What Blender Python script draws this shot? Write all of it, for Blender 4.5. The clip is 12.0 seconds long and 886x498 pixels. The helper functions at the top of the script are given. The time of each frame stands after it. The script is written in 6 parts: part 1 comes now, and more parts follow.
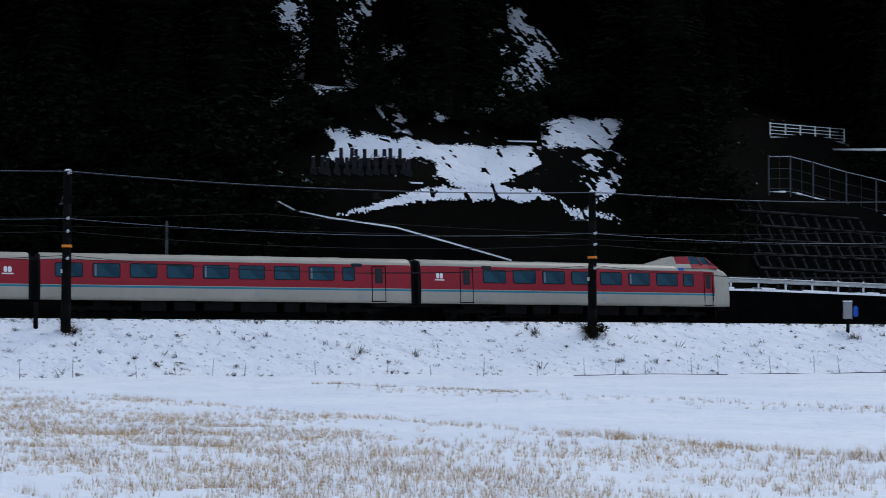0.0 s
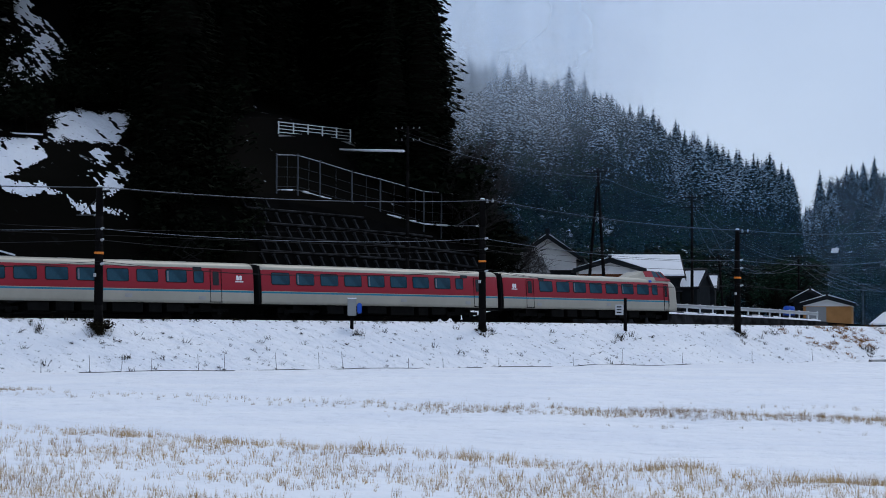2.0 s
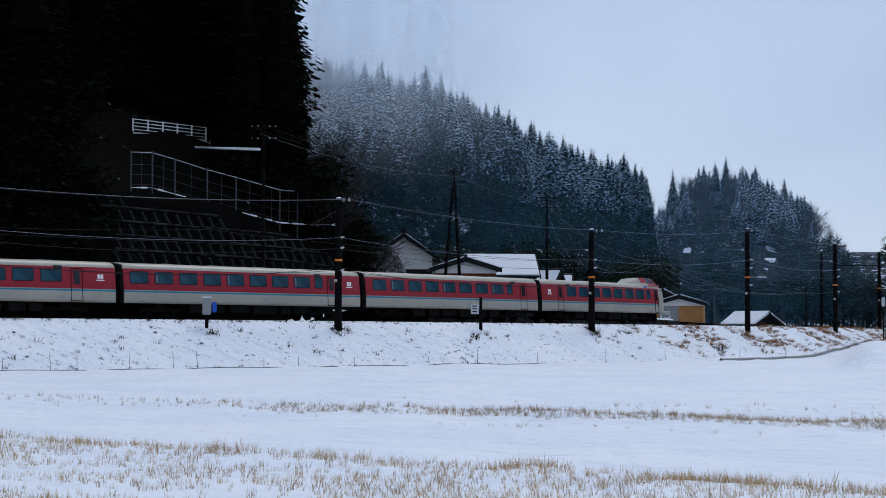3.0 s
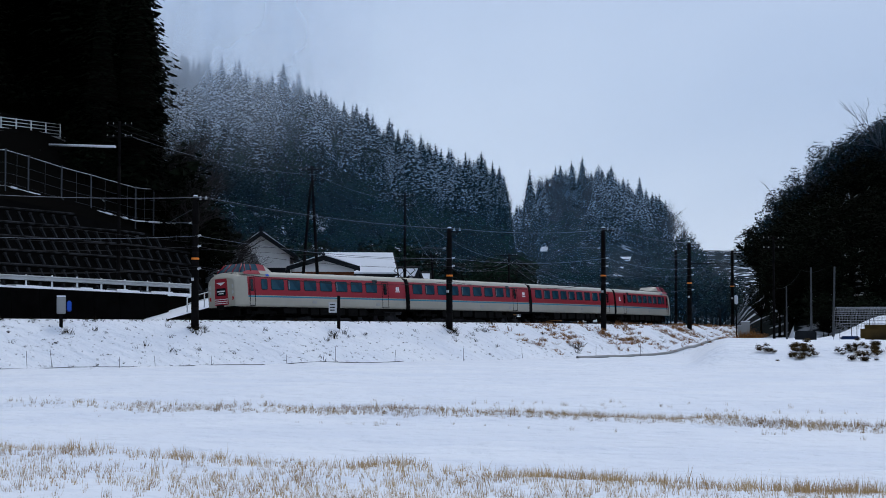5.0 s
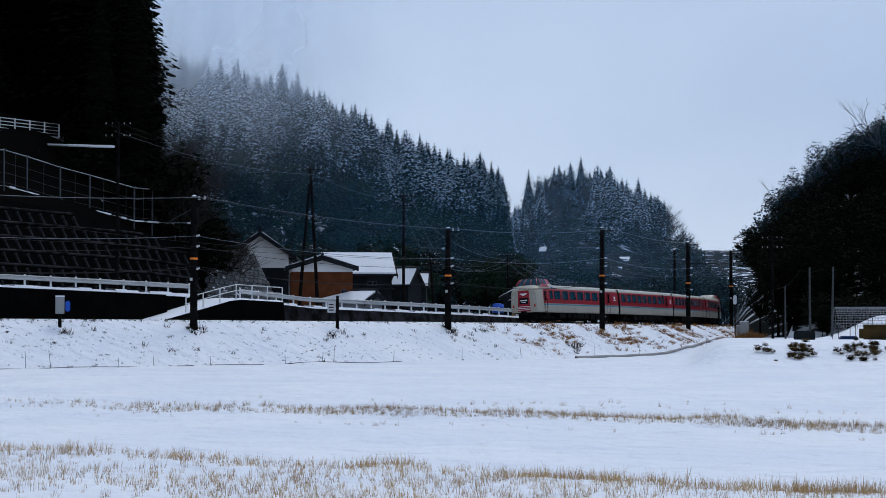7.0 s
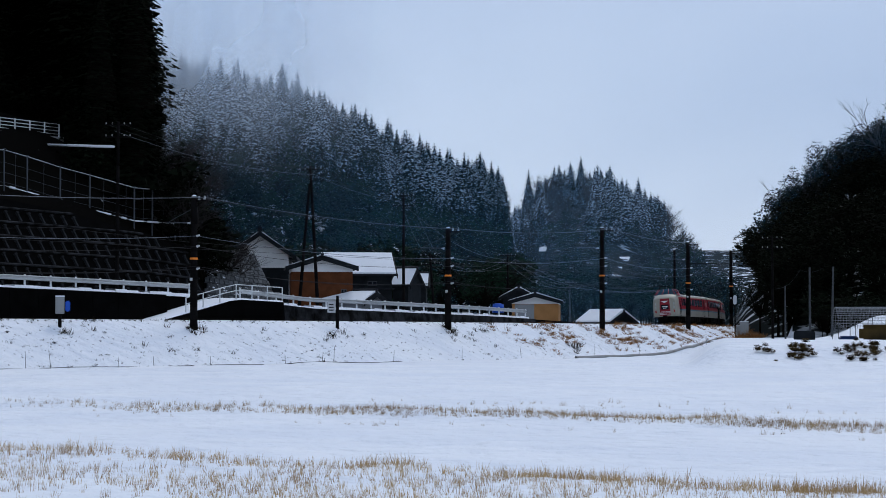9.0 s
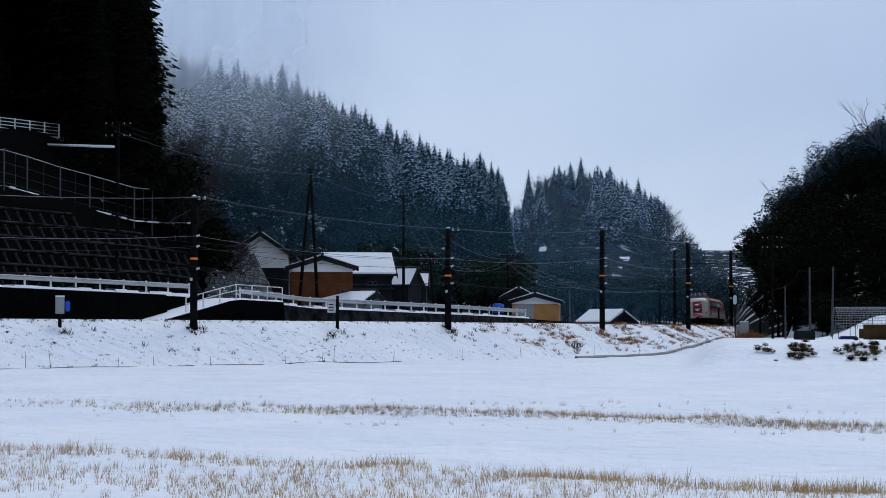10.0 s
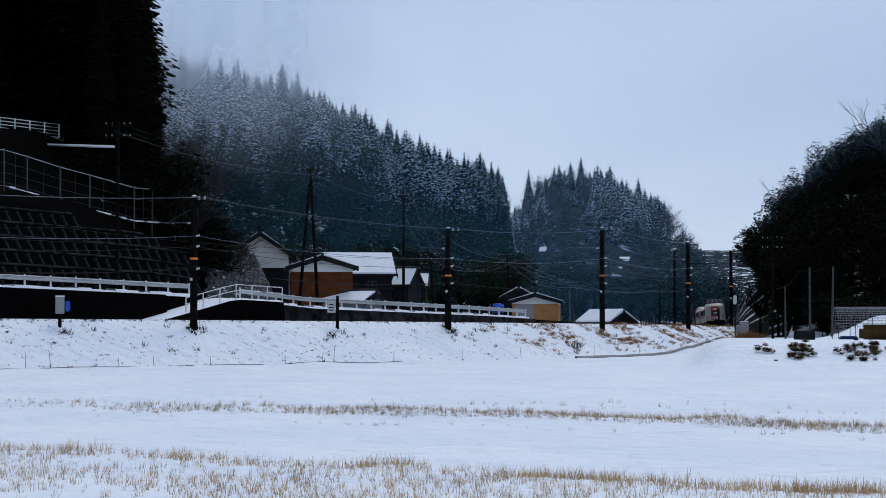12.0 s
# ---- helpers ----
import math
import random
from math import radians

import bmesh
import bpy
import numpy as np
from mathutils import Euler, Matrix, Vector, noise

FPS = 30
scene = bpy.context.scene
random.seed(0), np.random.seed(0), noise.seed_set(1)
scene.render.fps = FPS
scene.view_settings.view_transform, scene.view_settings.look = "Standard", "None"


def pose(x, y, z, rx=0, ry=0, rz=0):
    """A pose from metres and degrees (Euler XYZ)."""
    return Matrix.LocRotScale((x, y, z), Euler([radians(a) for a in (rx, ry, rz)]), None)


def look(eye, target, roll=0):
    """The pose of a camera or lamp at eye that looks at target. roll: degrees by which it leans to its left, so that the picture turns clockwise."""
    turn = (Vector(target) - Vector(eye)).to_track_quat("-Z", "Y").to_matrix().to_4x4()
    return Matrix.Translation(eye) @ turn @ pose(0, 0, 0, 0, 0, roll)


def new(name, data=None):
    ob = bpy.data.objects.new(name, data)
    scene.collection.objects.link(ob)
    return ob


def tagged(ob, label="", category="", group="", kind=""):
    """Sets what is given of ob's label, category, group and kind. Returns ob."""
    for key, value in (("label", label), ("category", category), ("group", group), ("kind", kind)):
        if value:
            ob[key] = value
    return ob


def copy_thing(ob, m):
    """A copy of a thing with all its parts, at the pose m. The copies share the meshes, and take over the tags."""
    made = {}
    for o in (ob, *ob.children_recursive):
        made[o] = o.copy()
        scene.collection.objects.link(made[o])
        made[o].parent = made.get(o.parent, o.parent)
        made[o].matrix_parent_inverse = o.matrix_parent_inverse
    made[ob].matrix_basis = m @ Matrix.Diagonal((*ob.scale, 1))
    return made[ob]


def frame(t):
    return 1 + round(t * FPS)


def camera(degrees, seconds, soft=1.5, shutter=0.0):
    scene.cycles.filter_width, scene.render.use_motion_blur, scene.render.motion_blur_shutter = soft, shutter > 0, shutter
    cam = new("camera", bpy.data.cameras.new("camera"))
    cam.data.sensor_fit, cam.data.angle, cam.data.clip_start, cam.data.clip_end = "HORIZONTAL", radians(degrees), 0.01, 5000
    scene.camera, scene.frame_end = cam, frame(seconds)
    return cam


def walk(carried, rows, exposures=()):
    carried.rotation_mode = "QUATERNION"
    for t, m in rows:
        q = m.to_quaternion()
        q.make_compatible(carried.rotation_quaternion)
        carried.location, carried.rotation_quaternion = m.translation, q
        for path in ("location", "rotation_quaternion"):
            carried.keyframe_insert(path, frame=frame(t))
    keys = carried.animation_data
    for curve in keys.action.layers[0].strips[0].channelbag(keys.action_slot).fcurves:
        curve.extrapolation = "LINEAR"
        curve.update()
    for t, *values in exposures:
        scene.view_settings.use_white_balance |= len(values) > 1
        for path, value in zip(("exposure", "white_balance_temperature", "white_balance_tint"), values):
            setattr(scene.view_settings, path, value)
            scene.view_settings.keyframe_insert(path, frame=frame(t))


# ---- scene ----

# ---------------------------------------------------------------- camera
EYE = 2.1
cam = camera(25.62, 12.0, soft=0.9, shutter=0.1)
PAN = ((0.0, 22.848, 2.581, -0.21), (0.5, 18.154, 2.568, -0.22), (1.0, 14.330, 2.547, -0.20),
       (1.5, 11.078, 2.538, -0.19), (2.0, 8.442, 2.528, -0.17), (2.5, 6.084, 2.515, -0.17),
       (3.0, 4.209, 2.512, -0.17), (3.5, 2.480, 2.504, -0.16), (3.7, 1.941, 2.494, -0.15),
       (4.2, 0.85, 2.483, -0.08), (4.7, 0.22, 2.475, -0.02), (5.2, 0.0, 2.473, 0.0), (12.0, 0.0, 2.473, 0.0))
walk(cam, [(t, pose(0, 0, EYE, 90 + tilt, lean, turn)) for t, turn, tilt, lean in PAN],
     exposures=((0.0, 0.0), (12.0, 0.0)))

# ---------------------------------------------------------------- light
world = bpy.data.worlds.new("winter_sky")
scene.world = world
world.use_nodes = True
wn, wl = world.node_tree.nodes, world.node_tree.links
wn.clear()
w_out = wn.new("ShaderNodeOutputWorld")
w_bg = wn.new("ShaderNodeBackground")
w_sky = wn.new("ShaderNodeTexSky")
w_sky.sky_type, w_sky.sun_disc = "NISHITA", False
w_sky.sun_elevation, w_sky.sun_rotation = radians(51), radians(17)
w_cloud = wn.new("ShaderNodeTexNoise")
w_cloud.inputs["Scale"].default_value, w_cloud.inputs["Detail"].default_value = 2.2, 3.0
w_map = wn.new("ShaderNodeMapping")
w_map.inputs["Scale"].default_value = (1.0, 1.0, 2.4)
w_map.inputs["Location"].default_value = (0.35, 0.1, 0.2)
w_co = wn.new("ShaderNodeTexCoord")
w_ramp = wn.new("ShaderNodeValToRGB")
w_ramp.color_ramp.elements[0].position, w_ramp.color_ramp.elements[1].position = 0.3, 0.72
w_ramp.color_ramp.elements[0].color = (4.0, 5.1, 7.3, 1)
w_ramp.color_ramp.elements[1].color = (6.2, 7.3, 9.2, 1)
w_mix = wn.new("ShaderNodeMixRGB")
w_mix.inputs[0].default_value = 0.9
wl.new(w_co.outputs["Generated"], w_map.inputs["Vector"])
wl.new(w_map.outputs[0], w_cloud.inputs["Vector"])
wl.new(w_cloud.outputs["Fac"], w_ramp.inputs[0])
wl.new(w_sky.outputs[0], w_mix.inputs[1])
wl.new(w_ramp.outputs[0], w_mix.inputs[2])
wl.new(w_mix.outputs[0], w_bg.inputs["Color"])
w_bg.inputs["Strength"].default_value = 0.101
wl.new(w_bg.outputs[0], w_out.inputs["Surface"])

sun = new("sun", bpy.data.lights.new("sun", "SUN"))
sun.data.energy, sun.data.angle, sun.data.color = 0.86, radians(20), (1.0, 0.97, 0.93)
sun.matrix_world = look((0, 0, 50), (-12, -38, 0))


# ---------------------------------------------------------------- materials
def mat(name, base, rough=0.8, metal=0.0, vary=0.25, size=3.0, bump=0.0, fine=30.0, second=None, mix=0.5, spec=0.04, rnd=0.0):
    """A surface with a broad and a fine variation; second is mixed in by a broad noise."""
    m = bpy.data.materials.new(name)
    m.use_nodes = True
    n, l = m.node_tree.nodes, m.node_tree.links
    b = n["Principled BSDF"]
    b.inputs["Roughness"].default_value = rough
    b.inputs["Metallic"].default_value = metal
    b.inputs["Specular IOR Level"].default_value = spec
    co = n.new("ShaderNodeTexCoord")
    big = n.new("ShaderNodeTexNoise")
    big.inputs["Scale"].default_value, big.inputs["Detail"].default_value = 1.0 / size, 5.0
    small = n.new("ShaderNodeTexNoise")
    small.inputs["Scale"].default_value, small.inputs["Detail"].default_value = fine, 3.0
    for t in (big, small):
        l.new(co.outputs["Object"], t.inputs["Vector"])
    ramp = n.new("ShaderNodeValToRGB")
    ramp.color_ramp.elements[0].position = max(0.0, mix - 0.12)
    ramp.color_ramp.elements[1].position = min(1.0, mix + 0.12)
    ramp.color_ramp.elements[0].color = (*base, 1)
    ramp.color_ramp.elements[1].color = (*(second or [c * (1 - vary) for c in base]), 1)
    l.new(big.outputs["Fac"], ramp.inputs[0])
    hsv = n.new("ShaderNodeHueSaturation")
    mr = n.new("ShaderNodeMapRange")
    mr.inputs["To Min"].default_value, mr.inputs["To Max"].default_value = 1 - vary, 1 + vary
    l.new(small.outputs["Fac"], mr.inputs["Value"])
    val = mr.outputs[0]
    if rnd:
        info = n.new("ShaderNodeObjectInfo")
        geo = n.new("ShaderNodeNewGeometry")
        add = n.new("ShaderNodeMath")
        add.operation = "ADD"
        l.new(info.outputs["Random"], add.inputs[0])
        l.new(geo.outputs["Random Per Island"], add.inputs[1])
        r2 = n.new("ShaderNodeMapRange")
        r2.inputs["From Max"].default_value = 2.0
        r2.inputs["To Min"].default_value, r2.inputs["To Max"].default_value = 1 - rnd, 1 + rnd
        l.new(add.outputs[0], r2.inputs["Value"])
        mul = n.new("ShaderNodeMath")
        mul.operation = "MULTIPLY"
        l.new(val, mul.inputs[0])
        l.new(r2.outputs[0], mul.inputs[1])
        val = mul.outputs[0]
    l.new(val, hsv.inputs["Value"])
    l.new(ramp.outputs[0], hsv.inputs["Color"])
    l.new(hsv.outputs[0], b.inputs["Base Color"])
    if bump:
        bp = n.new("ShaderNodeBump")
        bp.inputs["Strength"].default_value = bump
        bp.inputs["Distance"].default_value = 0.05
        l.new(small.outputs["Fac"], bp.inputs["Height"])
        l.new(bp.outputs[0], b.inputs["Normal"])
    return m


def snowy(name, base, second, snow=(0.8, 0.83, 0.88), lo=0.3, hi=0.7, size=0.8, cut=0.5, rough=0.9, var=0.5, patch=12.0, climb=None):
    """Foliage or ground with snow lying on faces that look up, in broken patches."""
    m = mat(name, base, rough, vary=0.3, size=patch, fine=4.0, second=second, spec=0.02, rnd=var)
    n, l = m.node_tree.nodes, m.node_tree.links
    b = n["Principled BSDF"]
    old = b.inputs["Base Color"].links[0].from_socket
    geo = n.new("ShaderNodeNewGeometry")
    sep = n.new("ShaderNodeSeparateXYZ")
    l.new(geo.outputs["Normal"], sep.inputs[0])
    up = n.new("ShaderNodeMapRange")
    up.inputs["From Min"].default_value, up.inputs["From Max"].default_value = lo, hi
    l.new(sep.outputs["Z"], up.inputs["Value"])
    co = n.new("ShaderNodeTexCoord")
    no = n.new("ShaderNodeTexNoise")
    no.inputs["Scale"].default_value, no.inputs["Detail"].default_value = 1 / size, 4.0
    l.new(co.outputs["Object"], no.inputs["Vector"])
    st = n.new("ShaderNodeMapRange")
    st.inputs["From Min"].default_value, st.inputs["From Max"].default_value = cut - 0.05, cut + 0.05
    wide = n.new("ShaderNodeTexNoise")
    wide.inputs["Scale"].default_value, wide.inputs["Detail"].default_value = 1 / (size * 45), 2.0
    l.new(co.outputs["Object"], wide.inputs["Vector"])
    sway = n.new("ShaderNodeMath")
    sway.operation = "MULTIPLY_ADD"
    sway.inputs[1].default_value, sway.inputs[2].default_value = 0.55, -0.275
    l.new(wide.outputs["Fac"], sway.inputs[0])
    total = n.new("ShaderNodeMath")
    total.operation = "ADD"
    l.new(no.outputs["Fac"], total.inputs[0])
    l.new(sway.outputs[0], total.inputs[1])
    amount = total.outputs[0]
    if climb:
        # more snow has settled higher on the hill
        here = n.new("ShaderNodeSeparateXYZ")
        l.new(co.outputs["Object"], here.inputs[0])
        rise = n.new("ShaderNodeMapRange")
        rise.inputs["From Min"].default_value, rise.inputs["From Max"].default_value = climb[0], climb[1]
        rise.inputs["To Min"].default_value, rise.inputs["To Max"].default_value = -0.16, 0.03
        l.new(here.outputs["Z"], rise.inputs["Value"])
        more = n.new("ShaderNodeMath")
        more.operation = "ADD"
        l.new(amount, more.inputs[0])
        l.new(rise.outputs[0], more.inputs[1])
        amount = more.outputs[0]
    l.new(amount, st.inputs["Value"])
    mul = n.new("ShaderNodeMath")
    mul.operation = "MULTIPLY"
    l.new(up.outputs[0], mul.inputs[0])
    l.new(st.outputs[0], mul.inputs[1])
    mx = n.new("ShaderNodeMixRGB")
    l.new(mul.outputs[0], mx.inputs[0])
    l.new(old, mx.inputs[1])
    mx.inputs[2].default_value = (*snow, 1)
    l.new(mx.outputs[0], b.inputs["Base Color"])
    return m


def snow_mat(name, soil=(0.16, 0.12, 0.07), cut=0.72, size=0.5):
    """Snow with wind ripples, through which a little soil and grass shows."""
    m = mat(name, (0.82, 0.84, 0.88), 0.75, vary=0.03, size=6.0, fine=9.0, second=(0.76, 0.79, 0.85), spec=0.25)
    n, l = m.node_tree.nodes, m.node_tree.links
    b = n["Principled BSDF"]
    old = b.inputs["Base Color"].links[0].from_socket
    co = n.new("ShaderNodeTexCoord")
    mp = n.new("ShaderNodeMapping")
    mp.inputs["Scale"].default_value = (1.0, 1.0, 1.6)
    l.new(co.outputs["Object"], mp.inputs["Vector"])
    no = n.new("ShaderNodeTexNoise")
    no.inputs["Scale"].default_value, no.inputs["Detail"].default_value = 1 / size, 6.0
    l.new(mp.outputs[0], no.inputs["Vector"])
    st = n.new("ShaderNodeMapRange")
    st.inputs["From Min"].default_value, st.inputs["From Max"].default_value = cut - 0.02, cut + 0.05
    l.new(no.outputs["Fac"], st.inputs["Value"])
    mx = n.new("ShaderNodeMixRGB")
    l.new(st.outputs[0], mx.inputs[0])
    l.new(old, mx.inputs[1])
    mx.inputs[2].default_value = (*soil, 1)
    l.new(mx.outputs[0], b.inputs["Base Color"])
    rip = n.new("ShaderNodeTexNoise")
    rip.inputs["Scale"].default_value, rip.inputs["Detail"].default_value = 0.9, 5.0
    l.new(co.outputs["Object"], rip.inputs["Vector"])
    bp = n.new("ShaderNodeBump")
    bp.inputs["Strength"].default_value, bp.inputs["Distance"].default_value = 1.0, 0.5
    l.new(rip.outputs["Fac"], bp.inputs["Height"])
    l.new(bp.outputs[0], b.inputs["Normal"])
    return m


SNOW = snow_mat("field_snow", cut=0.80)
BANK = snow_mat("bank_snow", soil=(0.05, 0.04, 0.025), cut=0.675, size=0.30)
PURE = mat("fresh_snow", (0.82, 0.84, 0.88), 0.8, vary=0.04, size=1.5, fine=12, bump=0.4)
# near-black floor: the shade under the trees is put into its colour
SHADED_FLOOR = snowy("shaded_forest_floor", (0.004, 0.0035, 0.003), (0.003, 0.003, 0.002), lo=0.5, hi=0.8, size=1.0, cut=0.80)
# very dark floor: shade below the hill woods is put into its colour
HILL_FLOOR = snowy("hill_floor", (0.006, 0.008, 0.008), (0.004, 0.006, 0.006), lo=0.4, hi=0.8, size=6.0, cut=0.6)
# near-black stone: deep shade of walls and bays is put into the colour
SHADED_STONE = mat("shaded_stone", (0.005, 0.0049, 0.0048), 0.95, vary=0.35, size=1.2, bump=0.6, fine=14, spec=0.0)
# weathered mottling, over a base darkened to hold the wall's shade
CRIB = mat("dim_weathered_concrete", (0.034, 0.035, 0.038), 0.9, vary=0.45, size=0.9, bump=0.3, fine=20, second=(0.005, 0.005, 0.005), spec=0.05)
CONCRETE = mat("concrete", (0.33, 0.33, 0.32), 0.85, vary=0.2, size=1.0, bump=0.2)
ASPHALT = snowy("asphalt_snow", (0.05, 0.05, 0.05), (0.06, 0.06, 0.06), lo=0.2, hi=0.5, size=2.0, cut=0.4, patch=3)
BALLAST = snowy("ballast", (0.02, 0.017, 0.015), (0.03, 0.025, 0.02), lo=0.6, hi=0.9, size=0.6, cut=0.6, patch=1)
STEEL = mat("galvanised_steel", (0.07, 0.078, 0.09), 0.6, 0.3, vary=0.12, size=1.0, spec=0.3)
WHITE_RAIL = mat("white_rail_paint", (0.72, 0.74, 0.75), 0.5, vary=0.1, size=1.5, spec=0.3)
RUST = mat("rail_steel", (0.16, 0.09, 0.06), 0.6, 0.5, vary=0.3, size=0.6)
POLE = mat("tarred_wood", (0.006, 0.0055, 0.0055), 0.85, vary=0.4, size=0.8, bump=0.4, fine=25)
POLE_CONC = mat("pole_concrete", (0.07, 0.075, 0.08), 0.85, vary=0.3, size=1.2)
WIRE = mat("dark_wire", (0.02, 0.02, 0.022), 0.6, vary=0.1)
WIRE_PALE = mat("pale_wire", (0.12, 0.14, 0.17), 0.5, 0.4, vary=0.1)
ORANGE = mat("orange_band", (0.75, 0.22, 0.04), 0.5, vary=0.15)
PORCELAIN = mat("porcelain", (0.5, 0.51, 0.52), 0.25, vary=0.1)
BLUE = mat("blue_plastic", (0.01, 0.09, 0.5), 0.5, vary=0.2, spec=0.3)
GREY_BOX = mat("grey_cabinet_paint", (0.26, 0.27, 0.27), 0.55, vary=0.15, spec=0.3)
PLASTER = mat("white_plaster", (0.74, 0.74, 0.73), 0.85, vary=0.08, size=1.2)
BROWN_BOARD = mat("brown_boards", (0.12, 0.042, 0.018), 0.8, vary=0.25, size=0.8)
TAN_BOARD = mat("tan_cladding", (0.42, 0.21, 0.08), 0.7, vary=0.15, size=1.0)
DARK_BOARD = mat("charred_boards", (0.016, 0.019, 0.022), 0.8, vary=0.35, size=0.8)
TILE = mat("dark_roof_tile", (0.018, 0.02, 0.024), 0.5, vary=0.3, size=0.6)
GLASS_DARK = mat("dark_window_glass", (0.008, 0.011, 0.015), 0.10, vary=0.2, size=1.0, spec=0.3)
CREAM = mat("cream_train_paint", (0.40, 0.375, 0.31), 0.4, vary=0.05, size=2.5, fine=3, second=(0.35, 0.33, 0.27), spec=0.3)
RED = mat("red_train_paint", (0.29, 0.010, 0.022), 0.4, vary=0.06, size=2.5, fine=3, spec=0.3)
CYAN = mat("blue_stripe_paint", (0.006, 0.19, 0.29), 0.4, vary=0.05, spec=0.3)
TRAIN_GLASS = mat("train_window_glass", (0.008, 0.036, 0.058), 0.08, vary=0.3, size=1.1, spec=0.14, second=(0.018, 0.065, 0.095))
TRAIN_DARK = mat("underframe_grime", (0.010, 0.0095, 0.009), 0.8, vary=0.4, size=0.6)
GANGWAY = mat("gangway_rubber", (0.015, 0.015, 0.015), 0.85, vary=0.2)
ROOF_GREY = mat("train_roof_grey", (0.34, 0.34, 0.33), 0.6, vary=0.1, size=1.5, spec=0.3)
CURTAIN_CLOTH = mat("grey_curtain_cloth", (0.20, 0.22, 0.24), 0.8, vary=0.2, size=0.2)
WHITE = mat("white_marking", (0.8, 0.8, 0.8), 0.5, vary=0.04)
LAMP_RED = mat("red_lamp_lens", (0.5, 0.02, 0.02), 0.2, vary=0.1)
LAMP_CLEAR = mat("clear_lamp_lens", (0.5, 0.5, 0.48), 0.15, vary=0.1)
# near-black needles: the slope's deep shade is put into the colour
CEDAR_SHADED = snowy("shaded_cedar_needles", (0.006, 0.009, 0.005), (0.004, 0.005, 0.003), lo=0.6, hi=0.95, size=0.6, cut=0.80)
# bluish needles and dulled blue snow: distance haze put into the colours
CEDAR_HAZED = snowy("hazed_cedar_needles", (0.009, 0.021, 0.025), (0.005, 0.012, 0.016), snow=(0.44, 0.51, 0.60), lo=0.30, hi=0.80, size=0.5, cut=0.51, climb=(8, 48))
BROAD_FAR = snowy("broadleaf_leaves", (0.009, 0.026, 0.015), (0.013, 0.014, 0.013), lo=0.6, hi=0.95, size=0.6, cut=0.78)
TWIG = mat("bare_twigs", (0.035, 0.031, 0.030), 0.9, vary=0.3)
# far copy of the twigs, paler and greyer: haze put into the colour
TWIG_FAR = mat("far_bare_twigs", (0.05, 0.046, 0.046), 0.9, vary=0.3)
# near-black, since it also colours the filler cones inside the cedar crowns
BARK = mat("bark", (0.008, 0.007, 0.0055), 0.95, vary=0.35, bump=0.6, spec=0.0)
STRAW = mat("rice_straw", (0.43, 0.30, 0.15), 0.85, vary=0.2, size=1.5, second=(0.30, 0.19, 0.09), rnd=0.5)
RUSTY_GRASS = mat("dead_bracken", (0.36, 0.17, 0.06), 0.9, vary=0.3, size=1.0, rnd=0.5)
SHRUB = mat("dark_shrub_leaves", (0.022, 0.018, 0.010), 0.9, vary=0.4, rnd=0.5)
BUSH_BROWN = mat("brown_bush_leaves", (0.07, 0.045, 0.015), 0.9, vary=0.4, second=(0.02, 0.015, 0.008), rnd=0.5)
NET = mat("greenhouse_net", (0.30, 0.31, 0.33), 0.8, vary=0.2)
GRAVE = mat("grave_granite", (0.022, 0.022, 0.025), 0.6, vary=0.3, size=0.4)


# ---------------------------------------------------------------- mesh tools
def spot(bearing, far):
    """A place on the plan, by its bearing from the viewpoint and its distance."""
    return far * math.sin(radians(bearing)), far * math.cos(radians(bearing))


def box(bm, x0, x1, y0, y1, z0, z1, m=None, mi=0):
    pts = [Vector((x, y, z)) for x in (x0, x1) for y in (y0, y1) for z in (z0, z1)]
    if m is not None:
        pts = [m @ p for p in pts]
    v = [bm.verts.new(p) for p in pts]
    for f in ((0, 1, 3, 2), (4, 6, 7, 5), (0, 4, 5, 1), (2, 3, 7, 6), (0, 2, 6, 4), (1, 5, 7, 3)):
        bm.faces.new([v[i] for i in f]).material_index = mi


def tube(bm, a, b, r0, r1=None, n=8, mi=0, caps=True):
    a, b = Vector(a), Vector(b)
    r1 = r0 if r1 is None else r1
    q = (b - a).to_track_quat("Z", "Y")
    rings = []
    for p, r in ((a, r0), (b, r1)):
        rings.append([bm.verts.new(p + q @ Vector((r * math.cos(2 * math.pi * i / n), r * math.sin(2 * math.pi * i / n), 0))) for i in range(n)])
    for i in range(n):
        f = bm.faces.new((rings[0][i], rings[0][(i + 1) % n], rings[1][(i + 1) % n], rings[1][i]))
        f.material_index, f.smooth = mi, n > 5
    if caps and n > 2:
        bm.faces.new(rings[0][::-1]).material_index = mi
        bm.faces.new(rings[1]).material_index = mi


def chain(bm, pts, r, n=4):
    """One bent tube through the points."""
    pts = [Vector(p) for p in pts]
    last = None
    for i, p in enumerate(pts):
        d = (pts[min(i + 1, len(pts) - 1)] - pts[max(i - 1, 0)]).normalized()
        q = d.to_track_quat("Z", "Y")
        ring = [bm.verts.new(p + q @ Vector((r * math.cos(2 * math.pi * k / n), r * math.sin(2 * math.pi * k / n), 0))) for k in range(n)]
        if last:
            for k in range(n):
                bm.faces.new((last[k], last[(k + 1) % n], ring[(k + 1) % n], ring[k])).smooth = n > 5
        last = ring


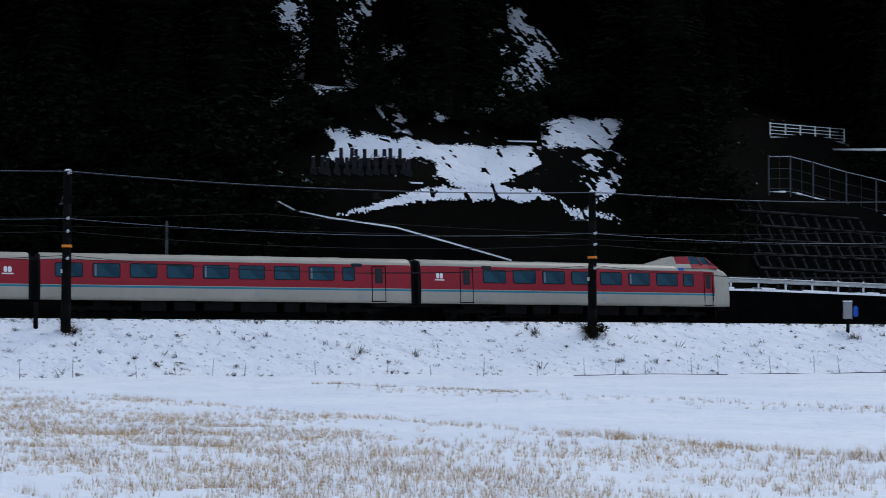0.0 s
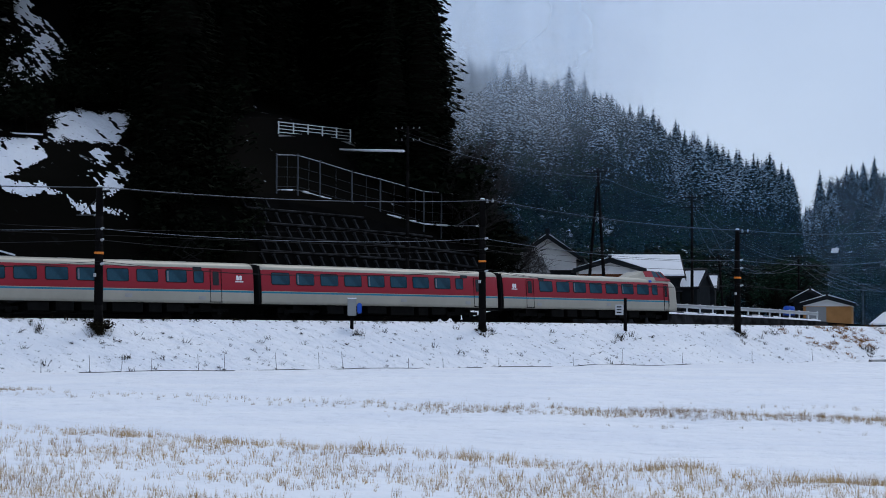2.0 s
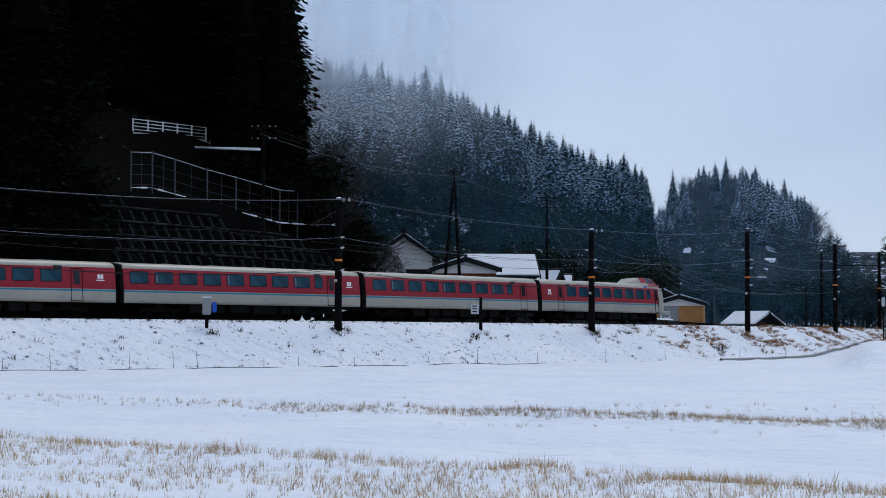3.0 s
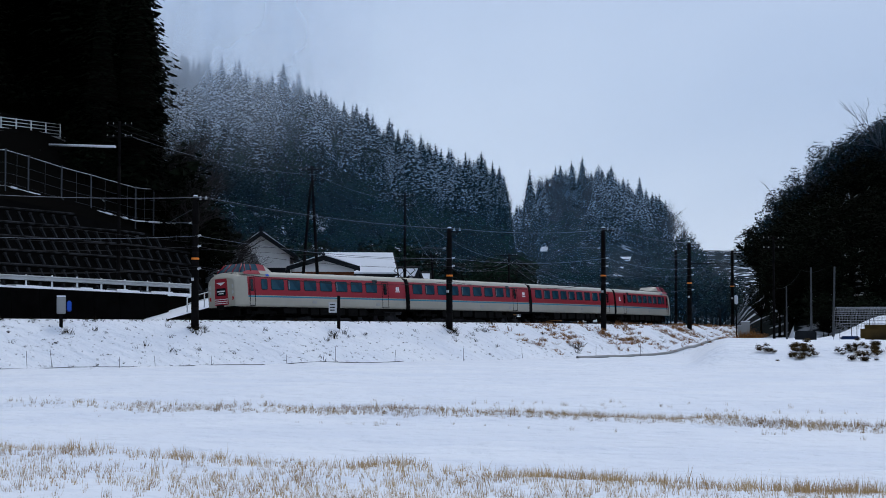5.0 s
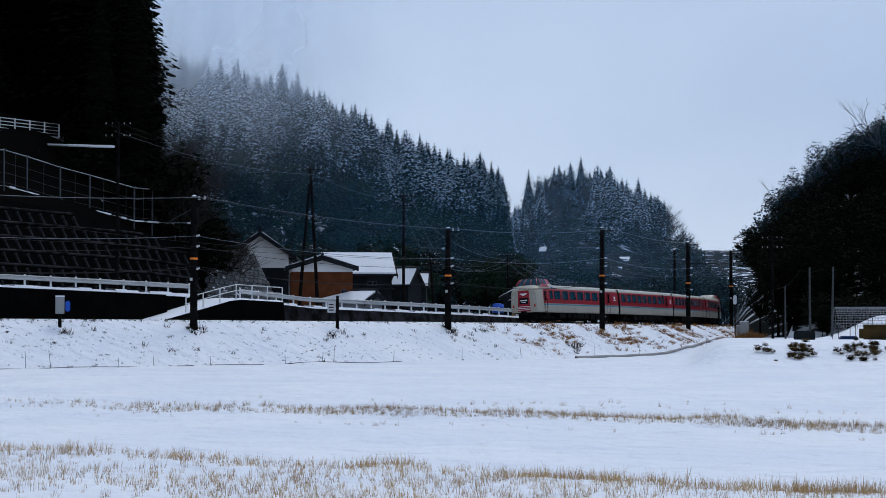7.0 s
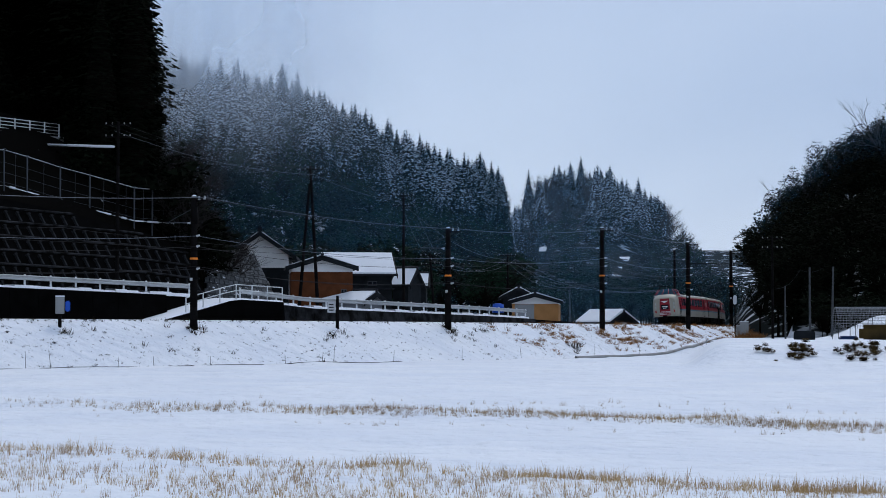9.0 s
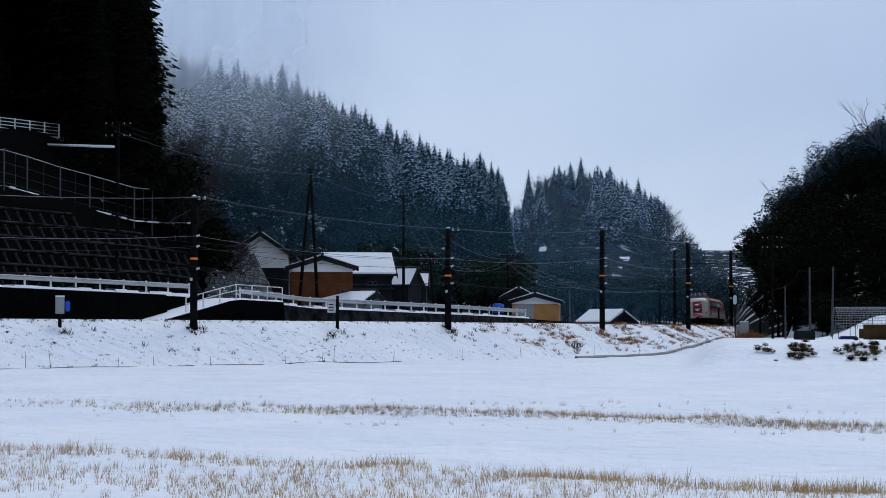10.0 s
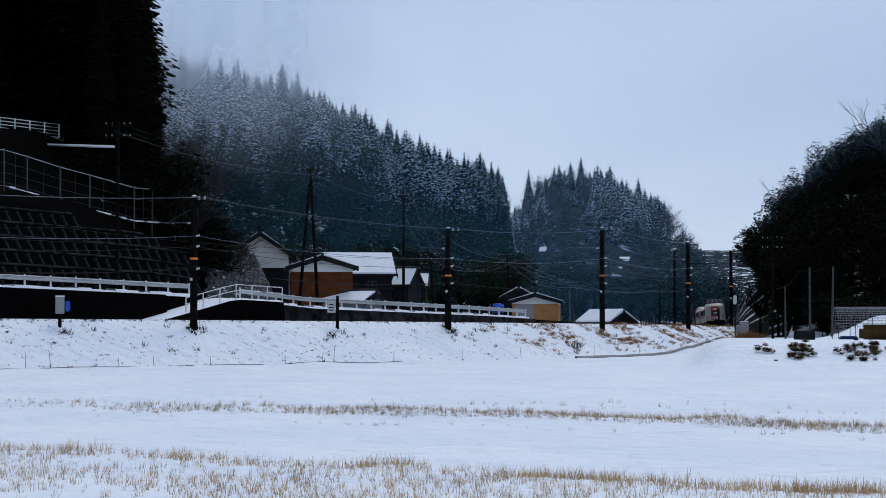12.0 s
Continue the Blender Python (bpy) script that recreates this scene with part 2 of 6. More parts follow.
def prism(bm, poly, y0, y1, mi=0, m=None):
    """A polygon in x, z drawn along y."""
    f = [Vector((x, y0, z)) for x, z in poly]
    g = [Vector((x, y1, z)) for x, z in poly]
    if m is not None:
        f, g = [m @ p for p in f], [m @ p for p in g]
    f, g = [bm.verts.new(p) for p in f], [bm.verts.new(p) for p in g]
    k = len(poly)
    for i in range(k):
        bm.faces.new((f[i], f[(i + 1) % k], g[(i + 1) % k], g[i])).material_index = mi
    bm.faces.new(f[::-1]).material_index = mi
    bm.faces.new(g).material_index = mi


def mesh_of(name, bm, mats):
    bmesh.ops.recalc_face_normals(bm, faces=bm.faces)
    me = bpy.data.meshes.new(name)
    bm.to_mesh(me)
    bm.free()
    for m in mats if isinstance(mats, (list, tuple)) else [mats]:
        me.materials.append(m)
    return me


def part(name, bm, material, parent=None, label="", at=None):
    ob = new(name, mesh_of(name, bm, material) if isinstance(bm, bmesh.types.BMesh) else bm)
    if parent is not None:
        ob.parent = parent
    if at is not None:
        ob.matrix_basis = at
    if label:
        tagged(ob, label)
    return ob


def thing(name, label, category, at=None, group="", kind=""):
    ob = new(name)
    ob.empty_display_size = 0.5
    if at is not None:
        ob.matrix_basis = at
    return tagged(ob, label, category, group, kind)


def soup(name, verts, faces, mats, smooth=False):
    """A mesh from arrays of vertices and equal-sided faces."""
    me = bpy.data.meshes.new(name)
    k = faces.shape[1]
    me.vertices.add(len(verts))
    me.vertices.foreach_set("co", np.asarray(verts, dtype=np.float32).ravel())
    me.loops.add(faces.size)
    me.loops.foreach_set("vertex_index", np.asarray(faces, dtype=np.int32).ravel())
    me.polygons.add(len(faces))
    me.polygons.foreach_set("loop_start", np.arange(0, faces.size, k, dtype=np.int32))
    me.polygons.foreach_set("use_smooth", np.full(len(faces), smooth))
    me.update(calc_edges=True)
    me.validate()
    for m in mats if isinstance(mats, (list, tuple)) else [mats]:
        me.materials.append(m)
    return me


# ---------------------------------------------------------------- the line of the track
TX, TY, TH, TK = -30.87, 117.65, 0.7005, -0.003286
S1, TK1 = 165.0, -0.0008
RAIL = 3.0


def arc(s, x0, y0, h0, k, u):
    h = h0 + k * s
    return x0 + (math.cos(h0) - math.cos(h)) / k + u * math.cos(h), y0 + (math.sin(h) - math.sin(h0)) / k - u * math.sin(h), h


X1, Y1, H1 = arc(S1, TX, TY, TH, TK, 0.0)


def track(s, u=0.0):
    """Place and heading at s metres along the track, u metres to its right: a curve, then a wider one."""
    return arc(s, TX, TY, TH, TK, u) if s < S1 else arc(s - S1, X1, Y1, H1, TK1, u)


def track_su(x, y):
    """s and u of places given as arrays."""
    out = []
    for x0, y0, h0, k, start in ((TX, TY, TH, TK, 0.0), (X1, Y1, H1, TK1, S1)):
        cx, cy = x0 + math.cos(h0) / k, y0 - math.sin(h0) / k
        out.append((start + (np.arctan2(-(y - cy), x - cx) - h0) / k, np.hypot(x - cx, y - cy) + 1.0 / k))
    second = (x - X1) * math.sin(H1) + (y - Y1) * math.cos(H1) > 0
    return np.where(second, out[1][0], out[0][0]), np.where(second, out[1][1], out[0][1])


def along(bearing, u):
    """s of the place at u metres beside the track that lies at that bearing from the viewpoint."""
    lo, hi = -140.0, 330.0
    for _ in range(40):
        m = (lo + hi) / 2
        x, y, _h = track(m, u)
        if math.degrees(math.atan2(x, y)) < bearing:
            lo = m
        else:
            hi = m
    return lo


def sm(a, b, x):
    t = np.clip((x - a) / (b - a), 0, 1)
    return t * t * (3 - 2 * t)


def road_z(s):
    return np.interp(s, [-150, 8, 32, 45, 75, 120], [5.6, 5.2, 4.8, 4.05, 3.7, 3.0])


def wave(x, y, size, seed=0.0):
    """A cheap smooth random field, about -1 to 1."""
    x, y = x / size + seed * 1.7, y / size - seed * 2.3
    return (np.sin(x * 1.3 + 1.1 * np.sin(y * 0.9 + seed)) + np.sin(y * 1.7 + 1.3 * np.sin(x * 1.1 + 2 * seed)) + np.sin((x + y) * 0.8 + 0.7 * seed)) / 3


def terrace(x, y):
    """The raised ground by the greenhouse, beyond the paddies."""
    b, d = np.degrees(np.arctan2(x, y)), np.hypot(x, y)
    return (1.55 + 0.12 * wave(x, y, 3, 4)) * sm(110, 122, d + 2 * wave(x, y, 6, 9)) * sm(6.9, 8.3, b) + 2.3 * np.exp(-((b - 12.8) / 1.1) ** 2) * sm(178, 188, d) * (1 - sm(196, 210, d))


def strip_z(s, u, x, y):
    """Height of the ground beside the track: bank, bed, road terrace, slope behind."""
    b = np.degrees(np.arctan2(x, y))
    rz = road_z(s)
    z = np.interp(u, [-3.6, -2.4, 2.2, 3.0, 3.6, 9.5, 12.0], [2.75, 2.7, 2.7, 2.98, 2.9, 0.12, 0.0])
    z = z + np.where(u > 3.3, 0.10 * wave(x, y, 2.2, 3) * sm(3.3, 5, u) * (1 - sm(9, 12, u)), 0)
    far = np.where(u < -3.6, 2.75, z)
    wall = sm(-6.9, -7.3, u)
    far = np.where(u < -3.6, 2.75 + (rz - 2.75) * wall, far)
    edge = sm(19, 30, -u)
    hill = sm(-6.2, -8.3, b) * (1 - edge) + sm(-7.6, -11.0, b) * edge
    up = np.interp(-u, [12.8, 17.0, 24, 26.5, 31, 90, 140], [0, 7.2, 12.4, 14.0, 15.2, 62, 80])
    out = np.where(u < -12.8, far + up * hill + wave(x, y, 7, 1) * 0.7 * hill * sm(18, 24, -u), far)
    out = np.where(u < -12.8, out - np.minimum(up, 7.2) * 0.36 * sm(-11.6, -7.6, b) * hill, out)
    return np.where(u > 3.6, np.maximum(out, terrace(x, y)), out)


HILLS = (  # ridge distance, foot distance, bearings, slopes of the ridge line
    (520, 300, (-14, -9.5, -7.9, -5.7, -3.9, -1.4, 1.2, 1.75, 2.05, 2.3), (0.122, 0.122, 0.115, 0.104, 0.098, 0.076, 0.059, 0.055, 0.02, 0.0)),
    (720, 480, (0.5, 2.0, 2.6, 3.3, 5.0, 6.4, 7.4, 8.3), (0.03, 0.036, 0.050, 0.063, 0.059, 0.048, 0.032, 0.010)),
    (330, 215, (7.9, 8.5, 8.9, 10.8, 12.9, 20, 60), (0.0, 0.014, 0.025, 0.053, 0.074, 0.12, 0.15)),
    (1500, 900, (-40, 0, 8, 20, 60), (0.04, 0.04, 0.043, 0.05, 0.06)),
)


def hill_z(x, y):
    b, d = np.degrees(np.arctan2(x, y)), np.hypot(x, y)
    z = np.zeros_like(d)
    for ridge, foot, bs, es in HILLS:
        e = np.interp(b, bs, es, left=0 if ridge < 1000 else 0.04, right=es[-1])
        if ridge == 520:
            e = e * sm(-40, -30, b)
        rise = sm(foot - 10, ridge, d) * (1 - 0.6 * sm(ridge, ridge * 2.2, d))
        z = np.maximum(z, e * ridge * rise * (1 + 0.04 * wave(x, y, 22, 2)))
    return z


def field_z(x, y):
    """Paddies in low terraces, with the bunds between them."""
    q = 0.607 * x + 0.795 * y + 0.25 * wave(x, y, 6, 7)
    z = 0.016 * wave(x, y, 0.38, 5) * (0.5 + 0.5 * wave(x, y, 3.0, 2)) + 0.065 * wave(x, y, 1.2, 9) + 0.06 * wave(x, y, 4.5, 6) + 0.026 * wave(x + 0.5 * y, y - 0.3 * x, 0.55, 8)
    z = z + 0.10 * np.exp(-((q - 25.0) / 0.9) ** 2) - 0.05 * sm(23.5, 26, q)
    q2 = 0.519 * x + 0.855 * y + 0.2 * wave(x, y, 5, 3)
    z = z + 0.16 * np.exp(-((q2 - 40.4) / 1.1) ** 2) + 0.12 * sm(33, 40, q2)
    z = z + 0.08 * np.exp(-((q2 - 52.0) / 1.2) ** 2) + 0.06 * sm(45, 52, q2)
    return np.maximum(z, terrace(x, y))


def ground_z(x, y):
    s, u = track_su(x, y)
    inside = (u < 12) & (u > -140) & (s > -190) & (s < 330)
    z = np.where(u > 12, field_z(x, y), np.where(u < -7, road_z(s) - 0.2, 0.0))
    z = np.where(np.hypot(x, y) > 212, np.maximum(z, hill_z(x, y) + 2.6 * sm(212, 240, np.hypot(x, y)) * (u < 40)), z)
    return z, s, u, inside


def land(x, y):
    """Height on which things stand."""
    x, y = np.atleast_1d(np.asarray(x, float)), np.atleast_1d(np.asarray(y, float))
    z, s, u, inside = ground_z(x, y)
    st = strip_z(s, u, x, y)
    return np.where(inside, np.maximum(st, np.where(np.hypot(x, y) > 212, hill_z(x, y), -9)), z)


# ---------------------------------------------------------------- ground
def build_ground():
    bear = np.radians(np.concatenate([np.arange(-62, 40, 0.22), np.arange(40, 298, 3.0)]))
    rad = [0.02, 0.5, 1.2, 2.0]
    while rad[-1] < 4500:
        rad.append(rad[-1] * (1.008 if 20 < rad[-1] < 66 else 1.035))
    rad = np.array(rad)
    B, R = np.meshgrid(bear, rad)
    x, y = R * np.sin(B), R * np.cos(B)
    z, s, u, inside = ground_z(x, y)
    lo = np.where(inside & (u < 11.5) & (u > -138), np.minimum(z, strip_z(s, u, x, y)) - 2.5, z)
    hills = np.where(R > 212, hill_z(x, y), -9)
    lo = np.where(inside, np.maximum(lo, hills - 0.3), z)
    n, k = len(bear), len(rad)
    i = np.arange(n * (k - 1)).reshape(k - 1, n)
    j = (i // n) * n + (i + 1) % n
    faces = np.stack([i, i + n, j + n, j], -1).reshape(-1, 4)
    cx = x.ravel()[faces].mean(1)
    cy = y.ravel()[faces].mean(1)
    me = soup("ground", np.stack([x, y, lo], -1).reshape(-1, 3), faces[:, ::-1], [SNOW, HILL_FLOOR, SHADED_FLOOR], True)
    cd, cb = np.hypot(cx, cy), np.degrees(np.arctan2(cx, cy))
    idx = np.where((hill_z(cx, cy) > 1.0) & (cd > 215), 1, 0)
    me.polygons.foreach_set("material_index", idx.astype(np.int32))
    tagged(new("ground", me), "snow-covered paddy fields and forested hill ground", "ground", kind="structure")


def build_strip():
    ss = np.arange(-150, 321, 1.0)
    us = np.concatenate([np.arange(-140, -34, 3.0), np.arange(-34, -13.5, 0.5), [-13.2, -12.8, -12.4, -10, -7.35, -7.0, -6.85, -5, -3.6, -2.4, 2.2, 2.6],
                         np.arange(3.0, 12.6, 0.5)])
    S, U = np.meshgrid(ss, us)
    xyh = np.array([[track(float(q), float(w))[:2] for q in ss] for w in us])
    x, y = xyh[..., 0], xyh[..., 1]
    z = strip_z(S, U, x, y)
    z = np.where(U > 12.0, -0.15, z)
    k, n = S.shape
    i = (np.arange(k - 1)[:, None] * n + np.arange(n - 1)[None, :])
    faces = np.stack([i, i + 1, i + n + 1, i + n], -1).reshape(-1, 4)
    me = soup("railway_bank", np.stack([x, y, z], -1).reshape(-1, 3), faces, [BANK, BALLAST, SHADED_STONE, ASPHALT, SHADED_FLOOR, PURE], True)
    fu = U.ravel()[faces].mean(1)
    fx, fy = x.ravel()[faces].mean(1), y.ravel()[faces].mean(1)
    fb = np.degrees(np.arctan2(fx, fy))
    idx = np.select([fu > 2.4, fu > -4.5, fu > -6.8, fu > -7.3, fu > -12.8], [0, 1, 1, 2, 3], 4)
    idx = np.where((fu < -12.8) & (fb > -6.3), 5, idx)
    me.polygons.foreach_set("material_index", idx.astype(np.int32))
    ob = new("railway_bank", me)
    tagged(ob, "snow-covered railway embankment with road terrace and wooded slope", "embankment", kind="structure")


build_ground()
build_strip()

# ---------------------------------------------------------------- railway
def build_line():
    for name, u0 in (("rail", -0.534), ("rail", 0.534)):
        bm = bmesh.new()
        ring = []
        for s in range(-150, 320, 3):
            r = []
            for du, dz in ((-0.035, RAIL - 0.14), (-0.035, RAIL), (0.035, RAIL), (0.035, RAIL - 0.14)):
                x, y, _ = track(s, u0 + du)
                r.append(bm.verts.new((x, y, dz)))
            ring.append(r)
        for a, b in zip(ring, ring[1:]):
            for i in range(3):
                bm.faces.new((a[i], a[i + 1], b[i + 1], b[i]))
        tagged(part(name, bm, RUST), "rusty steel rail on dark ballast", "rail", kind="structure")
    bm = bmesh.new()
    for i in range(-150, 320):
        s = i * 1.0
        x, y, h = track(s)
        box(bm, -1.0, 1.0, -0.11, 0.11, RAIL - 0.30, RAIL - 0.145, pose(x, y, 0, rz=-math.degrees(h)))
    tagged(part("sleepers", bm, CONCRETE), "concrete sleepers in the ballast", "sleeper", kind="stuff")


build_line()

# ---------------------------------------------------------------- train
CAR, HALF = 21.3, 10.4


def ring_at(y, w, top, low, lift=0.0):
    """Half cross-section of a car body: x, z from the skirt up over the roof."""
    zs = ((0.90, 0.965), (1.10, 0.99), (1.52, 1.0), (1.58, 1.0), (1.68, 1.0), (1.72, 1.0), (2.10, 0.995), (2.80, 0.97), (3.05, 0.945), (3.17, 0.91), (3.32, 0.82), (3.43, 0.62), (3.49, 0.33), (3.50, 0.0))
    out = []
    for z, f in zs:
        t = (z - 0.9) / 2.6
        out.append((w * f, y, low + t * (top - low)))
    return out


def car_body(front):
    bm = bmesh.new()
    st = [(-HALF, 1.40, 3.46, 0.90), (-HALF + 0.12, 1.45, 3.50, 0.90)]
    st += [(-HALF + 0.12 + (2 * HALF - 0.24) * i / 12, 1.45, 3.50, 0.90) for i in range(1, 12)]
    if front:
        st = [s for s in st if s[0] < HALF - 2.2]
        st += [(HALF - 2.0, 1.45, 3.50, 0.90), (HALF - 1.3, 1.445, 3.47, 0.90), (HALF - 1.2, 1.44, 3.46, 0.90), (HALF - 0.7, 1.42, 3.38, 0.90), (HALF - 0.35, 1.38, 3.24, 0.90), (HALF - 0.12, 1.32, 3.08, 0.91), (HALF, 1.20, 2.98, 0.94)]
    else:
        st += [(HALF - 0.12, 1.45, 3.50, 0.90), (HALF, 1.40, 3.46, 0.90)]
    rings = []
    for y, w, top, low in st:
        half = ring_at(y, w, top, low)
        full = half + [(-x, yy, z) for x, yy, z in half[-2::-1]]
        rings.append([bm.verts.new(p) for p in full])
    k = len(rings[0])
    for (ya, yb), a, b in zip([(p[0], q[0]) for p, q in zip(st, st[1:])], rings, rings[1:]):
        for i in range(k - 1):
            f = bm.faces.new((a[i], a[i + 1], b[i + 1], b[i]))
            lvl = min(i, k - 2 - i)
            mi = 0
            if lvl in (5, 6, 7):
                mi = 1
            elif lvl == 3:
                mi = 2
            if front and (ya + yb) / 2 > HALF - 1.25:
                mi = 0
            if lvl >= 10 and not front:
                mi = 3
            f.material_index, f.smooth = mi, True
    bm.faces.new(rings[0]).material_index = 4
    bm.faces.new(rings[-1][::-1]).material_index = 0 if front else 4
    for a, b in zip(rings, rings[1:]):
        bm.faces.new((a[0], b[0], b[-1], a[-1])).material_index = 4
    return mesh_of("body", bm, [CREAM, RED, CYAN, CREAM, GANGWAY])


def rounded(bm, w, h, t, r=0.08, m=None):
    """A rounded panel in the y, z plane, t thick along x."""
    pts = []
    for cy, cz, a0 in ((w / 2 - r, h / 2 - r, 0), (-w / 2 + r, h / 2 - r, 90), (-w / 2 + r, -h / 2 + r, 180), (w / 2 - r, -h / 2 + r, 270)):
        for a in (0, 30, 60, 90):
            pts.append((cy + r * math.cos(radians(a0 + a)), cz + r * math.sin(radians(a0 + a))))
    f = [Vector((t, a, b)) for a, b in pts]
    g = [Vector((0, a, b)) for a, b in pts]
    if m is not None:
        f, g = [m @ p for p in f], [m @ p for p in g]
    f, g = [bm.verts.new(p) for p in f], [bm.verts.new(p) for p in g]
    bm.faces.new(f)
    n = len(f)
    for i in range(n):
        bm.faces.new((f[i], g[i], g[(i + 1) % n], f[(i + 1) % n]))


def panel_mesh(name, w, h, t, material, r=0.08):
    bm = bmesh.new()
    rounded(bm, w, h, t, r)
    return mesh_of(name, bm, material)


PANE_WIDE = panel_mesh("window", 1.42, 0.70, 0.012, TRAIN_GLASS, 0.10)
PANE_NARROW = panel_mesh("window", 0.66, 0.70, 0.012, TRAIN_GLASS, 0.10)
SEAL_WIDE = panel_mesh("seal", 1.50, 0.78, 0.007, GANGWAY, 0.12)
SEAL_NARROW = panel_mesh("seal", 0.74, 0.78, 0.007, GANGWAY, 0.12)
DOOR_GLASS = panel_mesh("door_window", 0.44, 0.85, 0.012, GLASS_DARK, 0.06)
VENT = panel_mesh("destination_sign", 0.62, 0.20, 0.014, GLASS_DARK, 0.05)
BLUE_MARK = panel_mesh("operator_mark", 0.36, 0.17, 0.012, BLUE, 0.05)
HATCH = panel_mesh("hatch", 0.5, 0.22, 0.008, ROOF_GREY, 0.04)


def curtain_mesh():
    bm = bmesh.new()
    for y0 in (-0.64, -0.585):
        box(bm, 0.0, 0.004, y0, y0 + 0.05, -0.30, 0.30)
    return mesh_of("curtain", bm, CURTAIN_CLOTH)


def door_mesh():
    bm = bmesh.new()
    for y0, y1, z0, z1 in ((-0.42, -0.38, 0.98, 2.95), (0.38, 0.42, 0.98, 2.95), (-0.42, 0.42, 2.92, 2.96), (-0.46, 0.46, 0.95, 1.0)):
        box(bm, 0, 0.012, y0, y1, z0, z1)
    return mesh_of("door_frame", bm, TRAIN_DARK)


DOOR_FRAME = door_mesh()


def bogie(parent, y):
    bm = bmesh.new()
    for sx in (-1, 1):
        box(bm, sx * 0.86 - 0.07, sx * 0.86 + 0.07, y - 1.7, y + 1.7, 0.42, 0.62)
        box(bm, sx * 0.86 - 0.1, sx * 0.86 + 0.1, y - 0.45, y + 0.45, 0.55, 0.88)
        for dy in (-1.05, 1.05):
            box(bm, sx * 0.86 - 0.12, sx * 0.86 + 0.12, y + dy - 0.2, y + dy + 0.2, 0.3, 0.6)
    box(bm, -0.8, 0.8, y - 0.3, y + 0.3, 0.45, 0.85)
    bg = part("bogie", bm, TRAIN_DARK, parent)
    for dy in (-1.05, 1.05):
        for sx in (-0.534, 0.534):
            bm = bmesh.new()
            tube(bm, (sx - 0.06, y + dy, 0.43), (sx + 0.06, y + dy, 0.43), 0.43, n=20)
            part("wheel", bm, TRAIN_DARK, bg)


def pantograph(parent, y):
    bm = bmesh.new()
    box(bm, -0.7, 0.7, y - 0.5, y + 0.5, 3.56, 3.62)
    for sx in (-0.5, 0.5):
        for dy in (-0.45, 0.45):
            tube(bm, (sx, y + dy, 3.45), (sx, y + dy, 3.60), 0.06, n=6)
        tube(bm, (sx, y - 0.4, 3.62), (sx * 1.1, y + 0.75, 4.15), 0.03, n=5)
        tube(bm, (sx * 1.1, y + 0.75, 4.15), (sx * 0.7, y, 4.85), 0.025, n=5)
        tube(bm, (sx, y + 0.4, 3.62), (sx * 1.1, y - 0.75, 4.15), 0.03, n=5)
        tube(bm, (sx * 1.1, y - 0.75, 4.15), (sx * 0.7, y, 4.85), 0.025, n=5)
    for dy in (-0.15, 0.15):
        tube(bm, (-0.9, y + dy, 4.87), (0.9, y + dy, 4.87), 0.03, n=6)
    part("pantograph", bm, TRAIN_DARK, parent, "dark folding pantograph")


def emblem_mesh():
    """A plain white rounded mark made of two lobes on a bar."""
    bm = bmesh.new()
    for cy in (-0.14, 0.14):
        rounded(bm, 0.19, 0.30, 0.012, 0.07, pose(0, cy * 0.8, 0.06))
    rounded(bm, 0.62, 0.07, 0.012, 0.03, pose(0, 0, -0.17))
    return mesh_of("emblem", bm, WHITE)


EMBLEM = emblem_mesh()


